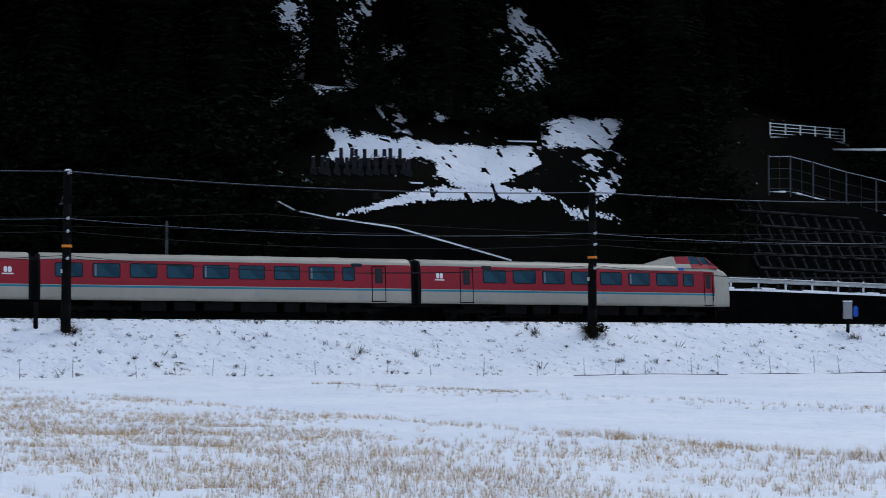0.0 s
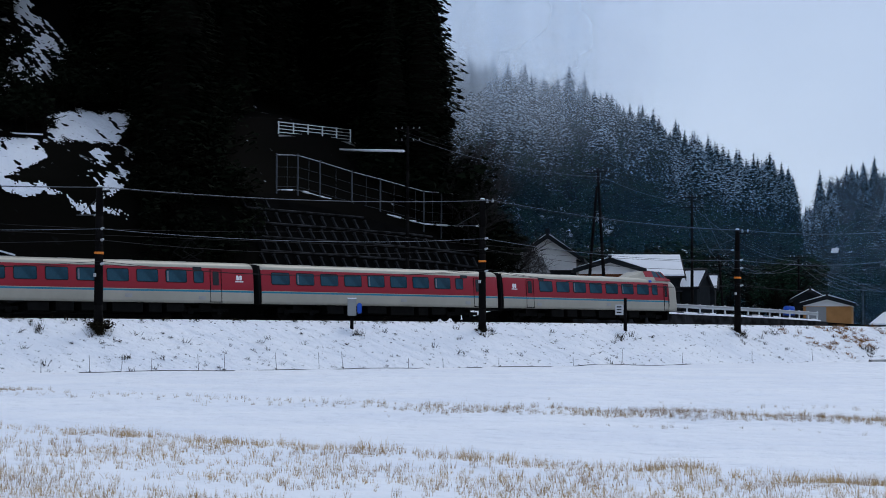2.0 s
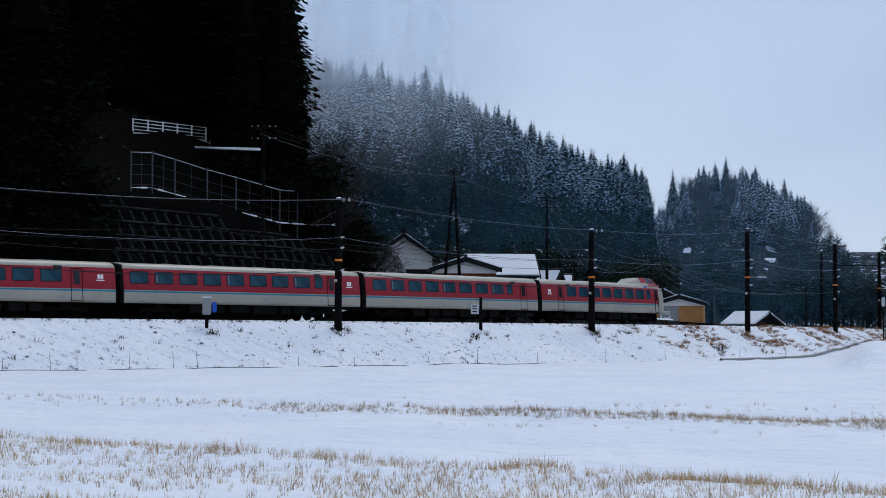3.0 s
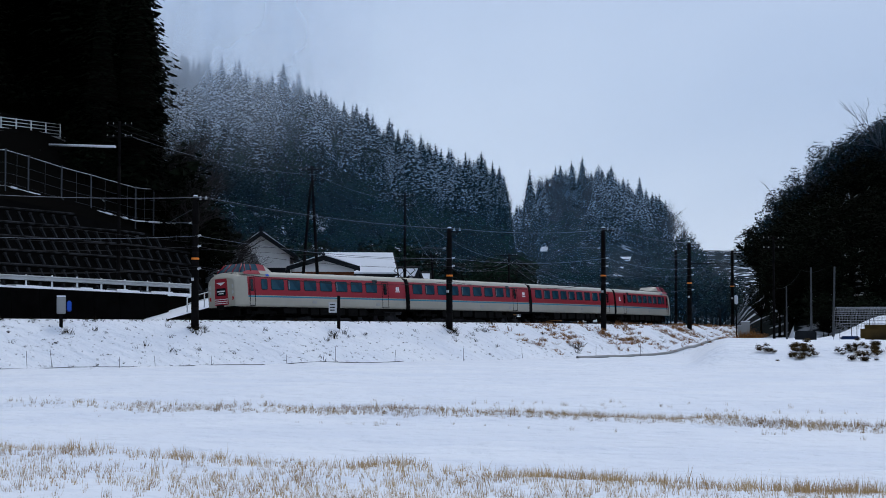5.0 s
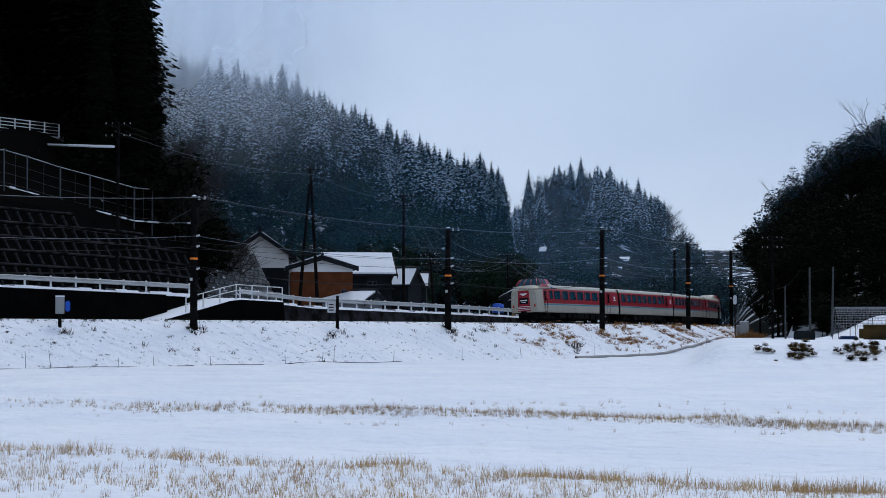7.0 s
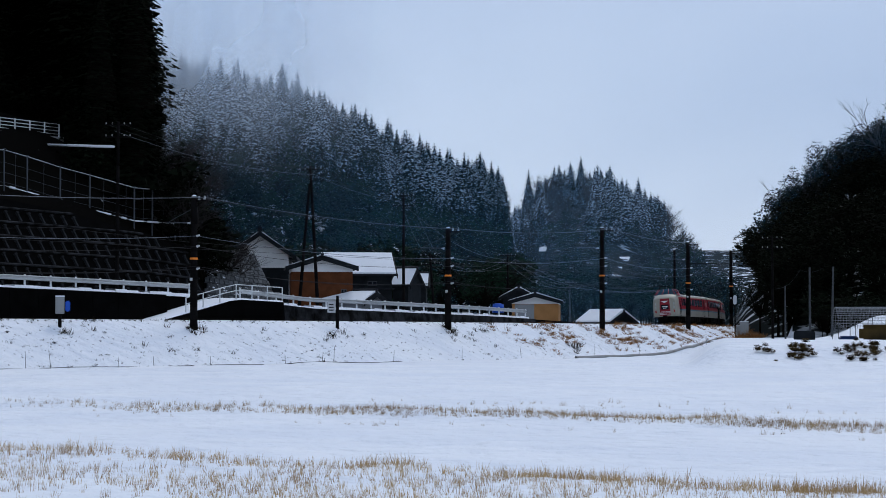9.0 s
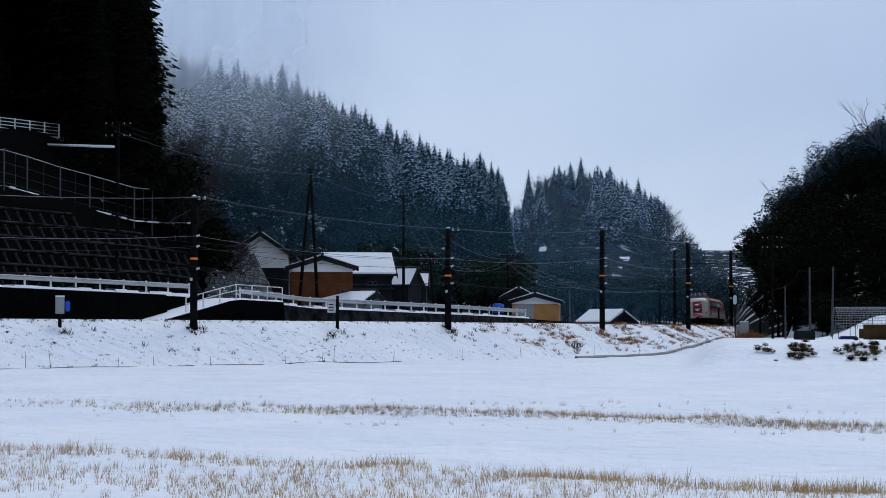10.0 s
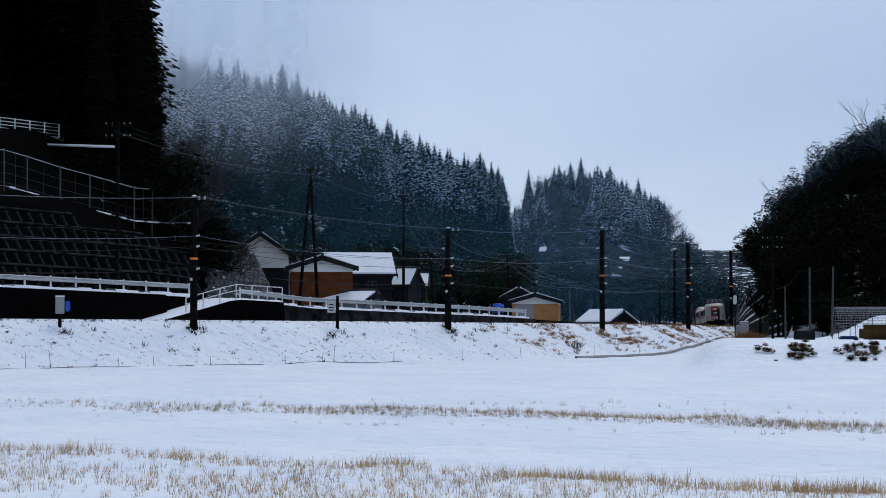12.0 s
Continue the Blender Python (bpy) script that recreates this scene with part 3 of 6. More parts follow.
def train_car(kind, label):
    """kind: lead, tail (driving cars) or middle, power (between them). Forward is +y."""
    car = thing("train_car", label, "train car", group="train cars")
    driving = kind in ("lead", "tail")
    body = part("body", car_body(driving), None, car)
    if kind == "tail":
        body.matrix_basis = pose(0, 0, 0, rz=180)
    turn = -1 if kind == "tail" else 1

    def side(mesh, name, y, z, out=1.45, lab=""):
        for sx, rz in ((1, 0), (-1, 180)):
            f = 1.0 if z < 2.2 else 0.982
            part(name, mesh, None, car, lab, pose(sx * (out * f), turn * y, z, 0, -3.0 if z > 1.9 else 0, rz))

    if driving:
        door, logo, first, count, narrow = -7.55, -9.25, -5.75, 7, 8.6 - 0.55
    elif kind == "middle":
        door, logo, first, count, narrow = 8.45, None, -8.9, 8, 7.0
    else:
        door, logo, first, count, narrow = 7.6, 9.3, -9.2, 8, 6.3
    pitch = 2.0 if not driving else 1.93
    for i in range(count):
        y = first + pitch * i
        for sx, rz in ((1, 0), (-1, 180)):
            w = part("window", PANE_WIDE, None, car, "", pose(sx * 1.430, turn * y, 2.50, 0, -2.2, rz))
            part("seal", SEAL_WIDE, None, w)
            if (i * 7 + count) % 3 == 0:
                bm_c = CURTAIN
                part("curtain", bm_c, None, w, "pale drawn curtain", pose(0.0125, 0, 0))
    yn = first + pitch * count - 0.42
    for sx, rz in ((1, 0), (-1, 180)):
        w = part("window", PANE_NARROW, None, car, "", pose(sx * 1.430, turn * yn, 2.50, 0, -2.2, rz))
        part("seal", SEAL_NARROW, None, w)
        d = part("door", DOOR_FRAME, None, car, "", pose(sx * 1.446, turn * door, 0, 0, 0, rz))
        part("door_window", DOOR_GLASS, None, d, "", pose(-0.012, 0, 2.42, 0, -2.2, 0))
        sg = part("destination_sign", VENT, None, car, "", pose(sx * 1.395, turn * (door - math.copysign(1.3, door)), 3.0, 0, -8, rz))
        part("hatch", HATCH, None, car, "", pose(sx * 1.437, turn * (door - math.copysign(1.0, door)) , 1.22, 0, 1, rz))
        part("hatch", HATCH, None, car, "", pose(sx * 1.44, turn * 1.5, 1.30, 0, 1, rz))
        if logo is not None:
            part("emblem", EMBLEM, None, car, "plain white emblem", pose(sx * 1.432, turn * logo, 2.42, 0, -2.2, rz))
        if driving:
            c = part("cab_door", DOOR_FRAME, None, car, "", pose(sx * 1.446, turn * 8.75, 0, 0, 0, rz) @ Matrix.Diagonal((1, 0.72, 1, 1)))
            part("door_window", DOOR_GLASS, None, c, "", pose(-0.012, 0, 2.42, 0, -2.2, 0))
            part("operator_mark", BLUE_MARK, None, car, "small plain blue mark", pose(sx * 1.366, turn * 6.9, 3.16, 0, -22, rz))
            for dy in (-0.42, 0.42):
                bm = bmesh.new()
                tube(bm, (0.05, dy, 1.25), (0.05, dy, 2.15), 0.018, n=5)
                part("grab_rail", bm, TRAIN_DARK, c)
    # underfloor boxes
    rng = random.Random(len(label))
    for sx in (-1, 1):
        y = -5.0
        while y < 4.6:
            ln = rng.uniform(0.8, 2.2)
            bm = bmesh.new()
            box(bm, sx * 0.7 - 0.55, sx * 0.7 + 0.55, y, y + ln, rng.uniform(0.28, 0.45), 0.9)
            bmesh.ops.bevel(bm, geom=bm.edges[:], offset=0.03, segments=1, affect="EDGES")
            part("underfloor_box", bm, TRAIN_DARK, car)
            y += ln + rng.uniform(0.1, 0.5)
    for y in (-7.1, 7.1):
        bogie(car, y)
    # gangways and roof gear
    ends = (-1, 1) if not driving else (-1,)
    for e in ends:
        bm = bmesh.new()
        box(bm, -0.75, 0.75, turn * e * HALF, turn * e * (HALF + 0.26), 0.95, 3.2)
        part("gangway", bm, GANGWAY, car)
        bm = bmesh.new()
        box(bm, -1.25, 1.25, turn * e * (HALF + 0.0), turn * e * (HALF + 0.10), 0.95, 3.3)
        part("gangway_frame", bm, GANGWAY, car)
    for y in (-6, -2, 2, 6):
        if driving and y * 1 > 4:
            continue
        bm = bmesh.new()
        box(bm, -0.35, 0.35, turn * y - 0.5, turn * y + 0.5, 3.46, 3.53)
        part("roof_vent", bm, ROOF_GREY, car)
    if kind == "power":
        pantograph(car, -8.6)
        pantograph(car, 6.6)
    if driving:
        f = 1 if kind == "lead" else -1
        M = pose(0, 0, 0, rz=0 if f > 0 else 180)
        # raised cab
        bm = bmesh.new()
        rows = ((HALF - 5.5, 0.30, 3.50), (HALF - 4.5, 0.80, 3.76), (HALF - 3.7, 1.02, 4.00), (HALF - 2.75, 1.10, 4.05), (HALF - 1.5, 1.04, 4.00), (HALF - 0.85, 1.24, 3.40))
        rings = []
        for y, w, top in rows:
            rings.append([bm.verts.new(M @ Vector(p)) for p in ((min(w + 0.28, 1.36), y, 3.22), (w + 0.08, y, min(3.50, top - 0.05)), (w * 0.86, y, top - 0.06), (w * 0.6, y, top), (-w * 0.6, y, top), (-w * 0.86, y, top - 0.06), (-w - 0.08, y, min(3.50, top - 0.05)), (-min(w + 0.28, 1.36), y, 3.22))])
        for j, (a, b) in enumerate(zip(rings, rings[1:])):
            for i in range(7):
                fc = bm.faces.new((a[i], a[i + 1], b[i + 1], b[i]))
                side, crown = i in (1, 5), i in (2, 3, 4)
                fc.material_index = 1 if (j == 4 and (side or crown)) or (j == 3 and side) else 2 if j >= 3 and i in (0, 6) or (j == 2 and side) else 3 if j in (2, 3) and crown else 0
                fc.smooth = False
        bm.faces.new(rings[-1])
        part("cab", bm, [CREAM, TRAIN_GLASS, RED, TRAIN_DARK], car, "raised driving cab with sloping windscreen")
        # windscreen pillars
        bars = [((xx * 0.72, HALF - 1.48, 3.99), (xx * 1.05, HALF - 0.83, 3.40)) for xx in (-0.98, -0.34, 0.34, 0.98)]
        bars += [((sx * 0.93, ya, 3.94), (sx * 1.19, yb, 3.46)) for sx in (-1, 1) for ya, yb in ((HALF - 1.5, HALF - 1.2), (HALF - 2.12, HALF - 1.9))]
        for a, b in bars:
            bm = bmesh.new()
            tube(bm, M @ Vector(a), M @ Vector(b), 0.038, n=6)
            part("windscreen_pillar", bm, RED, car, "red windscreen pillar")
        # red front panel with a white mark, lamps, buffer
        bm = bmesh.new()
        prism(bm, [(-0.62, 1.05), (0.62, 1.05), (0.52, 2.92), (-0.52, 2.92)], HALF - 0.05, HALF + 0.035, m=M)
        fp = part("front_panel", bm, RED, car, "red front panel")
        bm = bmesh.new()
        prism(bm, [(-0.42, 2.66), (0.42, 2.66), (0.0, 2.44)], HALF + 0.03, HALF + 0.05, m=M)
        part("front_mark", bm, WHITE, fp, "white pointed mark")
        bm = bmesh.new()
        prism(bm, [(-0.42, 1.72), (0.42, 1.72), (0.42, 2.25), (-0.42, 2.25)], HALF + 0.03, HALF + 0.05, m=M)
        sgn = part("headboard", bm, GLASS_DARK, fp)
        bm = bmesh.new()
        prism(bm, [(-0.32, 1.98), (0.32, 1.98), (0.32, 2.08), (-0.32, 2.08)], HALF + 0.05, HALF + 0.054, m=M)
        prism(bm, [(-0.22, 1.84), (0.22, 1.84), (0.22, 1.90), (-0.22, 1.90)], HALF + 0.05, HALF + 0.054, m=M)
        part("headboard_bars", bm, WHITE, fp)
        bm = bmesh.new()
        for k in range(3):
            prism(bm, [(-0.6, 1.16 + 0.14 * k), (0.6, 1.16 + 0.14 * k), (0.6, 1.21 + 0.14 * k), (-0.6, 1.21 + 0.14 * k)], HALF + 0.03, HALF + 0.045, m=M)
        part("front_stripes", bm, WHITE, fp)
        for sx in (-1, 1):
            for z, mt, nm in ((2.35, LAMP_CLEAR, "headlamp"), (1.95, LAMP_CLEAR, "headlamp"), (1.52, LAMP_RED, "tail_lamp")):
                bm = bmesh.new()
                tube(bm, M @ Vector((sx * 0.98, HALF - 0.22, z)), M @ Vector((sx * 0.96, HALF + 0.0, z)), 0.15, n=16)
                lp = part(nm, bm, mt, car)
                bm = bmesh.new()
                tube(bm, M @ Vector((sx * 0.98, HALF - 0.24, z)), M @ Vector((sx * 0.96, HALF - 0.02, z)), 0.19, n=16)
                part("lamp_ring", bm, TRAIN_DARK, lp)
        bm = bmesh.new()
        box(bm, -0.2, 0.2, HALF - 0.2, HALF + 0.35, 0.75, 1.05, M)
        box(bm, -0.9, 0.9, HALF - 0.9, HALF - 0.75, 0.25, 0.9, M)
        part("coupler", bm, TRAIN_DARK, car)
    return car


CURTAIN = curtain_mesh()
CARS = [train_car("lead", "cream and red leading train car with a raised cab"),
        train_car("middle", "cream and red middle train car with a blue stripe"),
        train_car("power", "cream and red train car with two roof pantographs"),
        train_car("tail", "cream and red rear train car with a raised cab")]


# ---------------------------------------------------------------- trees
def far_conifer(rng, height, width, tiers, sprays, leaf=1.0, plump=1.2):
    """Verts and triangles of a cedar: a dark core under many small drooping leaf plates."""
    V, F, M = [], [], []

    def tri(a, b, c, m):
        k = len(V)
        V.extend((a, b, c))
        F.append((k, k + 1, k + 2))
        M.append(m)

    def reach(z):
        f = min(1.0, max(0.0, z / height))
        return width * 0.5 * min(1.0, (1.0 - f) ** 0.66 * 1.45) + 0.05
    # added filler cones, dark to stand for the shaded inside of the crown
    for lo, hi in ((-1.0, height * 0.55), (height * 0.40, height * 0.95)):
        for i in range(6):
            a0, a1 = 2 * math.pi * i / 6, 2 * math.pi * (i + 1) / 6
            r = reach(max(lo, 0)) * 0.70
            tri((r * math.cos(a0), r * math.sin(a0), lo), (r * math.cos(a1), r * math.sin(a1), lo), (0, 0, hi + 2.0 if lo < 0 else hi), 1)
    # drooping boughs: a roof-shaped fan of two wings with a ragged tip
    for k in range(tiers):
        f = k / (tiers - 1)
        z = height * (0.06 + 0.93 * f)
        R = reach(z) * rng.uniform(0.82, 1.10)
        n = max(6, int(sprays * (0.12 + 0.88 * R / (width * 0.5))))
        for j in range(n):
            a = 2 * math.pi * (j + rng.random()) / n
            g = min(1.0, 0.42 + R * 0.34) * leaf
            r = R * rng.uniform(0.60, 1.08)
            ln, w = rng.uniform(0.75, 1.35) * g / plump, rng.uniform(0.28, 0.52) * g * plump
            ca, sa = math.cos(a), math.sin(a)
            z1 = z + rng.uniform(-0.35, 0.35) * g
            drop = ln * rng.uniform(0.45, 1.0) / plump

            def at(out, side, up):
                return (ca * out - sa * side, sa * out + ca * side, z1 + up)
            root, tip = at(r - ln, 0, drop * 0.45), at(r, rng.uniform(-0.15, 0.15) * g, -drop * 0.5)
            mid = r - ln * rng.uniform(0.25, 0.5)
            for sd in (-1, 1):
                tri(root, tip, at(mid, sd * w, -drop * rng.uniform(0.25, 0.5)), 0)
            if rng.random() < 0.5:
                tri(at(mid, -w * 0.6, -drop * 0.1), at(mid, w * 0.6, -drop * 0.1), at(r + 0.1 * g, rng.uniform(-w, w), -drop * 0.85), 0)
    return np.array(V), np.array(F), np.array(M)


def roundtree(rng, height, width, clumps, trunk=0.25, leaf=0.9):
    """Verts and triangles of one broad-leaved tree: limbs and loose clumps of leaf plates."""
    V, F, M = [], [], []

    def tri(a, b, c, m):
        k = len(V)
        V.extend((a, b, c))
        F.append((k, k + 1, k + 2))
        M.append(m)
    for i in range(5):
        a0, a1 = 2 * math.pi * i / 5, 2 * math.pi * (i + 1) / 5
        tri((trunk * math.cos(a0), trunk * math.sin(a0), -1.0), (trunk * math.cos(a1), trunk * math.sin(a1), -1.0), (0, 0, height * 0.7), 1)
    for c in range(clumps):
        a, e = rng.uniform(0, 6.283), rng.uniform(-0.5, 1.0)
        q = rng.uniform(0.55, 1.0)
        cx, cy = width * 0.5 * q * math.cos(a) * math.cos(e), width * 0.5 * q * math.sin(a) * math.cos(e)
        cz = height * (0.62 + 0.36 * q * math.sin(e))
        tri((0.06, 0, height * 0.3), (-0.06, 0.05, height * 0.3), (cx, cy, cz), 1)
        for k in range(7):
            p = np.array((cx, cy, cz)) + np.array([rng.gauss(0, 0.55) for _ in range(3)]) * leaf
            t = [p + np.array([rng.uniform(-1, 1), rng.uniform(-1, 1), rng.uniform(-0.5, 0.5)]) * leaf * 0.7 for _ in range(3)]
            tri(tuple(t[0]), tuple(t[1]), tuple(t[2]), 0)
    return np.array(V), np.array(F), np.array(M)


def bare(rng, height, spread, depth=4, kids=4):
    """Verts and triangles of a leafless tree or bush: forking tapering limbs of three sides."""
    V, F, M = [], [], []

    def limb(p, d, ln, r, lev):
        q = p + d * ln
        side = d.cross(Vector((0.3, 0.5, 0.8))).normalized()
        oth = d.cross(side)
        k = len(V)
        for c, rr in ((p, r), (q, r * 0.55)):
            for i in range(3):
                V.append(tuple(c + (side * math.cos(2.094 * i) + oth * math.sin(2.094 * i)) * rr))
        for i in range(3):
            j = (i + 1) % 3
            F.extend(((k + i, k + j, k + 3 + j), (k + i, k + 3 + j, k + 3 + i)))
            M.extend((0, 0))
        if lev == 0:
            return
        for i in range(kids):
            t = rng.uniform(0.35, 1.0)
            nd = (d + Vector((rng.gauss(0, 1), rng.gauss(0, 1), rng.gauss(0.25, 0.6))) * spread).normalized()
            limb(p + d * ln * t, nd, ln * rng.uniform(0.5, 0.78), r * 0.5, lev - 1)
    limb(Vector((0, 0, -0.4)), Vector((rng.uniform(-0.15, 0.15), rng.uniform(-0.15, 0.15), 1)).normalized(), height * 0.42, height * 0.017 + 0.02, depth)
    return np.array(V), np.array(F), np.array(M)


def tree_mesh(name, tpl, mats):
    me = soup(name, tpl[0], tpl[1], mats)
    me.polygons.foreach_set("material_index", tpl[2].astype(np.int32))
    return me


def forest(name, label, tpls, places, mats, rng):
    """One mesh of many trees: templates turned and scaled at places (x, y, z, scale)."""
    V, F, M, base = [], [], [], 0
    for x, y, z, k in places:
        v, f, m = tpls[rng.randrange(len(tpls))]
        a = rng.uniform(0, 6.283)
        c, s = math.cos(a) * k, math.sin(a) * k
        kz = k * rng.uniform(0.85, 1.2)
        V.append(np.stack([x + c * v[:, 0] - s * v[:, 1], y + s * v[:, 0] + c * v[:, 1], z + kz * v[:, 2]], -1))
        F.append(f + base)
        M.append(m)
        base += len(v)
    me = soup(name, np.concatenate(V), np.concatenate(F), mats)
    me.polygons.foreach_set("material_index", np.concatenate(M).astype(np.int32))
    return tagged(new(name, me), label, "forest", kind="stuff")


def scatter(rng, b0, b1, d0, d1, gap, keep):
    """Places in a sector, about gap metres apart."""
    out = []
    d = d0
    while d < d1:
        n = int(radians(b1 - b0) * d / gap)
        for i in range(n):
            b = b0 + (b1 - b0) * (i + rng.random()) / n
            dd = d + rng.uniform(-0.5, 0.5) * gap
            x, y = spot(b, dd)
            if keep(b, dd, x, y):
                out.append((x, y, float(land(x, y)[0]), b, dd))
        d += gap * 0.9
    return out


def build_woods():
    rng = random.Random(5)
    far_tpl = [far_conifer(rng, 13, rng.uniform(4.4, 5.6), 25, 17, 0.80) for _ in range(8)]
    rnd_tpl = [roundtree(rng, 11, 8.0, 60, 0.25, 0.8) for _ in range(5)]

    def ridge(bs, es, b):
        return np.interp(b, bs, es)
    # the far wooded hill
    keep = lambda b, d, x, y: hill_z(np.array([x]), np.array([y]))[0] > 3 and b < 2.4 and d > 405 + 32 * float(wave(np.array(x), np.array(y), 16, 4))
    pl = [(x, y, z, rng.uniform(0.7, 1.05) * (1.2 if rng.random() < 0.06 else 1)) for x, y, z, b, d in scatter(rng, -10.5, 2.4, 372, 540, 4.2, keep)]
    forest("cedar_forest", "snow-dusted cedar forest on a hillside in mist", far_tpl, pl, [CEDAR_HAZED, BARK], rng)
    pl = [(x, y, z, rng.uniform(0.6, 1.1)) for x, y, z, b, d in scatter(rng, -9, 2.4, 262, 440, 5.2, lambda b, d, x, y: b < 2.2 - 0.004 * (d - 262) and d < 425 + 32 * float(wave(np.array(x), np.array(y), 16, 4)))]
    forest("broadleaf_wood", "dark broadleaf wood along the hill's foot", rnd_tpl, pl, [BROAD_FAR, BARK], rng)
    def keep(b, d, x, y):
        return hill_z(np.array([x]), np.array([y]))[0] > 6 and d > 612 + 14 * float(wave(np.array(x), np.array(y), 14, 4)) and b < 6.75 and not (3.0 < b < 4.3 and d < 690)
    pl = [(x, y, z, rng.uniform(0.8, 1.2)) for x, y, z, b, d in scatter(rng, 1.6, 8.2, 590, 735, 5.6, keep)]
    for b, k in ((2.12, 1.25), (2.52, 1.5)):
        x, y = spot(b, 690)
        pl.append((x, y, float(land(x, y)[0]), k))
    forest("cedar_forest", "snow-dusted cedar forest on a farther hill", far_tpl, pl, [CEDAR_HAZED, BARK], rng)
    village = lambda b, d: (4.75 < b < 5.75 and 500 < d < 612) or (2.6 < b < 3.2 and 520 < d < 612)
    pl = [(x, y, z, rng.uniform(0.6, 1.1)) for x, y, z, b, d in scatter(rng, 2.2, 8.4, 380, 640, 7.0, lambda b, d, x, y: not village(b, d))]
    forest("broadleaf_wood", "brown and green valley wood in the distance", rnd_tpl, pl, [BROAD_FAR, BARK], rng)
    far_bare = [bare(rng, 15, 0.42, 4, 5) for _ in range(4)]
    pl = [(x, y, z, rng.uniform(0.7, 1.15)) for x, y, z, b, d in scatter(rng, 2.9, 4.5, 620, 690, 8.0, lambda *a: True)]
    pl += [(x, y, z, rng.uniform(0.7, 1.1)) for x, y, z, b, d in scatter(rng, 6.4, 7.7, 600, 715, 8.0, lambda *a: True)]
    pl += [(x, y, z, rng.uniform(0.45, 0.8)) for x, y, z, b, d in scatter(rng, 1.2, 7.6, 380, 560, 17.0, lambda b, d, x, y: not village(b, d))]
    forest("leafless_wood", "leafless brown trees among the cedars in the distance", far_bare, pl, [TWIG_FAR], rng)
    # the dark hill on the other side of the valley
    keep = lambda b, d, x, y: hill_z(np.array([x]), np.array([y]))[0] > 1.0 and b > 9.2
    pl = [(x, y, z, rng.uniform(0.6, 1.05)) for x, y, z, b, d in scatter(rng, 8.2, 16, 222, 350, 4.4, keep)]
    fine_tpl = [roundtree(rng, 11, 8.0, 150, 0.25, 0.48) for _ in range(5)]
    # leaves share the near-black needles, so this hill's shade is painted too
    forest("broadleaf_wood", "dark evergreen wood on a steep hillside", fine_tpl, pl, [CEDAR_SHADED, BARK], rng)
    crest = [bare(rng, 11, 0.42, 4, 4) for _ in range(4)]
    pl = [(x, y, z, rng.uniform(0.8, 1.3)) for x, y, z, b, d in scatter(rng, 9.2, 15, 280, 335, 9.0, lambda *a: rng.random() < 0.7)]
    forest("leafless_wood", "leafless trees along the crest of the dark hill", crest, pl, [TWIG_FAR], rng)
    bush = [roundtree(rng, 5, 5.5, 40, 0.1, 0.6) for _ in range(4)]
    pl = [(x, y, z - 0.6, rng.uniform(0.7, 1.2)) for x, y, z, b, d in scatter(rng, 9.1, 16, 204, 236, 3.4, lambda b, d, x, y: d > 240 - (b - 8.9) * 12)]
    forest("undergrowth", "dark bushes at the foot of the wooded hill", bush, pl, [CEDAR_SHADED, BARK], rng)
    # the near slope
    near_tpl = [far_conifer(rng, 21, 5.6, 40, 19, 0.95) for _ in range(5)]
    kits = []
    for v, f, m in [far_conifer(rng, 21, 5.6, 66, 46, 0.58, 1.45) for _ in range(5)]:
        # the trunk part is made of those dark filler cones
        kits.append((soup("crown", v, f[m == 0], [CEDAR_SHADED]), soup("trunk", v, f[m == 1], [BARK])))

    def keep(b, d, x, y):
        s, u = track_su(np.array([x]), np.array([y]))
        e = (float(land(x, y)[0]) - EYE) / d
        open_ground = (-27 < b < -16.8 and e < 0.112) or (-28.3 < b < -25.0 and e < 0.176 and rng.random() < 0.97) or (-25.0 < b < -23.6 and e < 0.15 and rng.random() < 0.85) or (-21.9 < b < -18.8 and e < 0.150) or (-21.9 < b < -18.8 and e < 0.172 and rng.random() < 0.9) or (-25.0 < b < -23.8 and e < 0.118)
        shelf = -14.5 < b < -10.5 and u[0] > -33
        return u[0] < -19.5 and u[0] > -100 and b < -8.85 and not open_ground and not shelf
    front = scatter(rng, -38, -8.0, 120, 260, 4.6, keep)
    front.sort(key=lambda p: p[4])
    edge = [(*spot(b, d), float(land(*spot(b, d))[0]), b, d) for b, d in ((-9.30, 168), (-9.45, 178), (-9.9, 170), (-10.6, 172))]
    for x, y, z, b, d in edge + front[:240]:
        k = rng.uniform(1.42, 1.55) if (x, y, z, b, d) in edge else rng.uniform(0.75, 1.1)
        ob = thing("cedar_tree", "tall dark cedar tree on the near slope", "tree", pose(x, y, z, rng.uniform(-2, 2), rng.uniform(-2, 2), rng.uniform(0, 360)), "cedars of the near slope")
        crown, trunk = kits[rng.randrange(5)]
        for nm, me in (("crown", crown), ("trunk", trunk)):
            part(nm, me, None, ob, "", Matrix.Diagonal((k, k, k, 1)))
    forest("cedar_forest", "dense dark cedar forest on the near slope", near_tpl, [(x, y, z, rng.uniform(0.8, 1.15)) for x, y, z, b, d in front[240:]], [CEDAR_SHADED, BARK], rng)


build_woods()

# ---------------------------------------------------------------- lineside poles and wires
def at_track(bearing, u):
    s = along(bearing, u)
    x, y, h = track(s, u)
    if s > 190:
        x, y = spot(bearing, 228)
    return x, y, float(land(x, y)[0]), h, math.hypot(x, y)


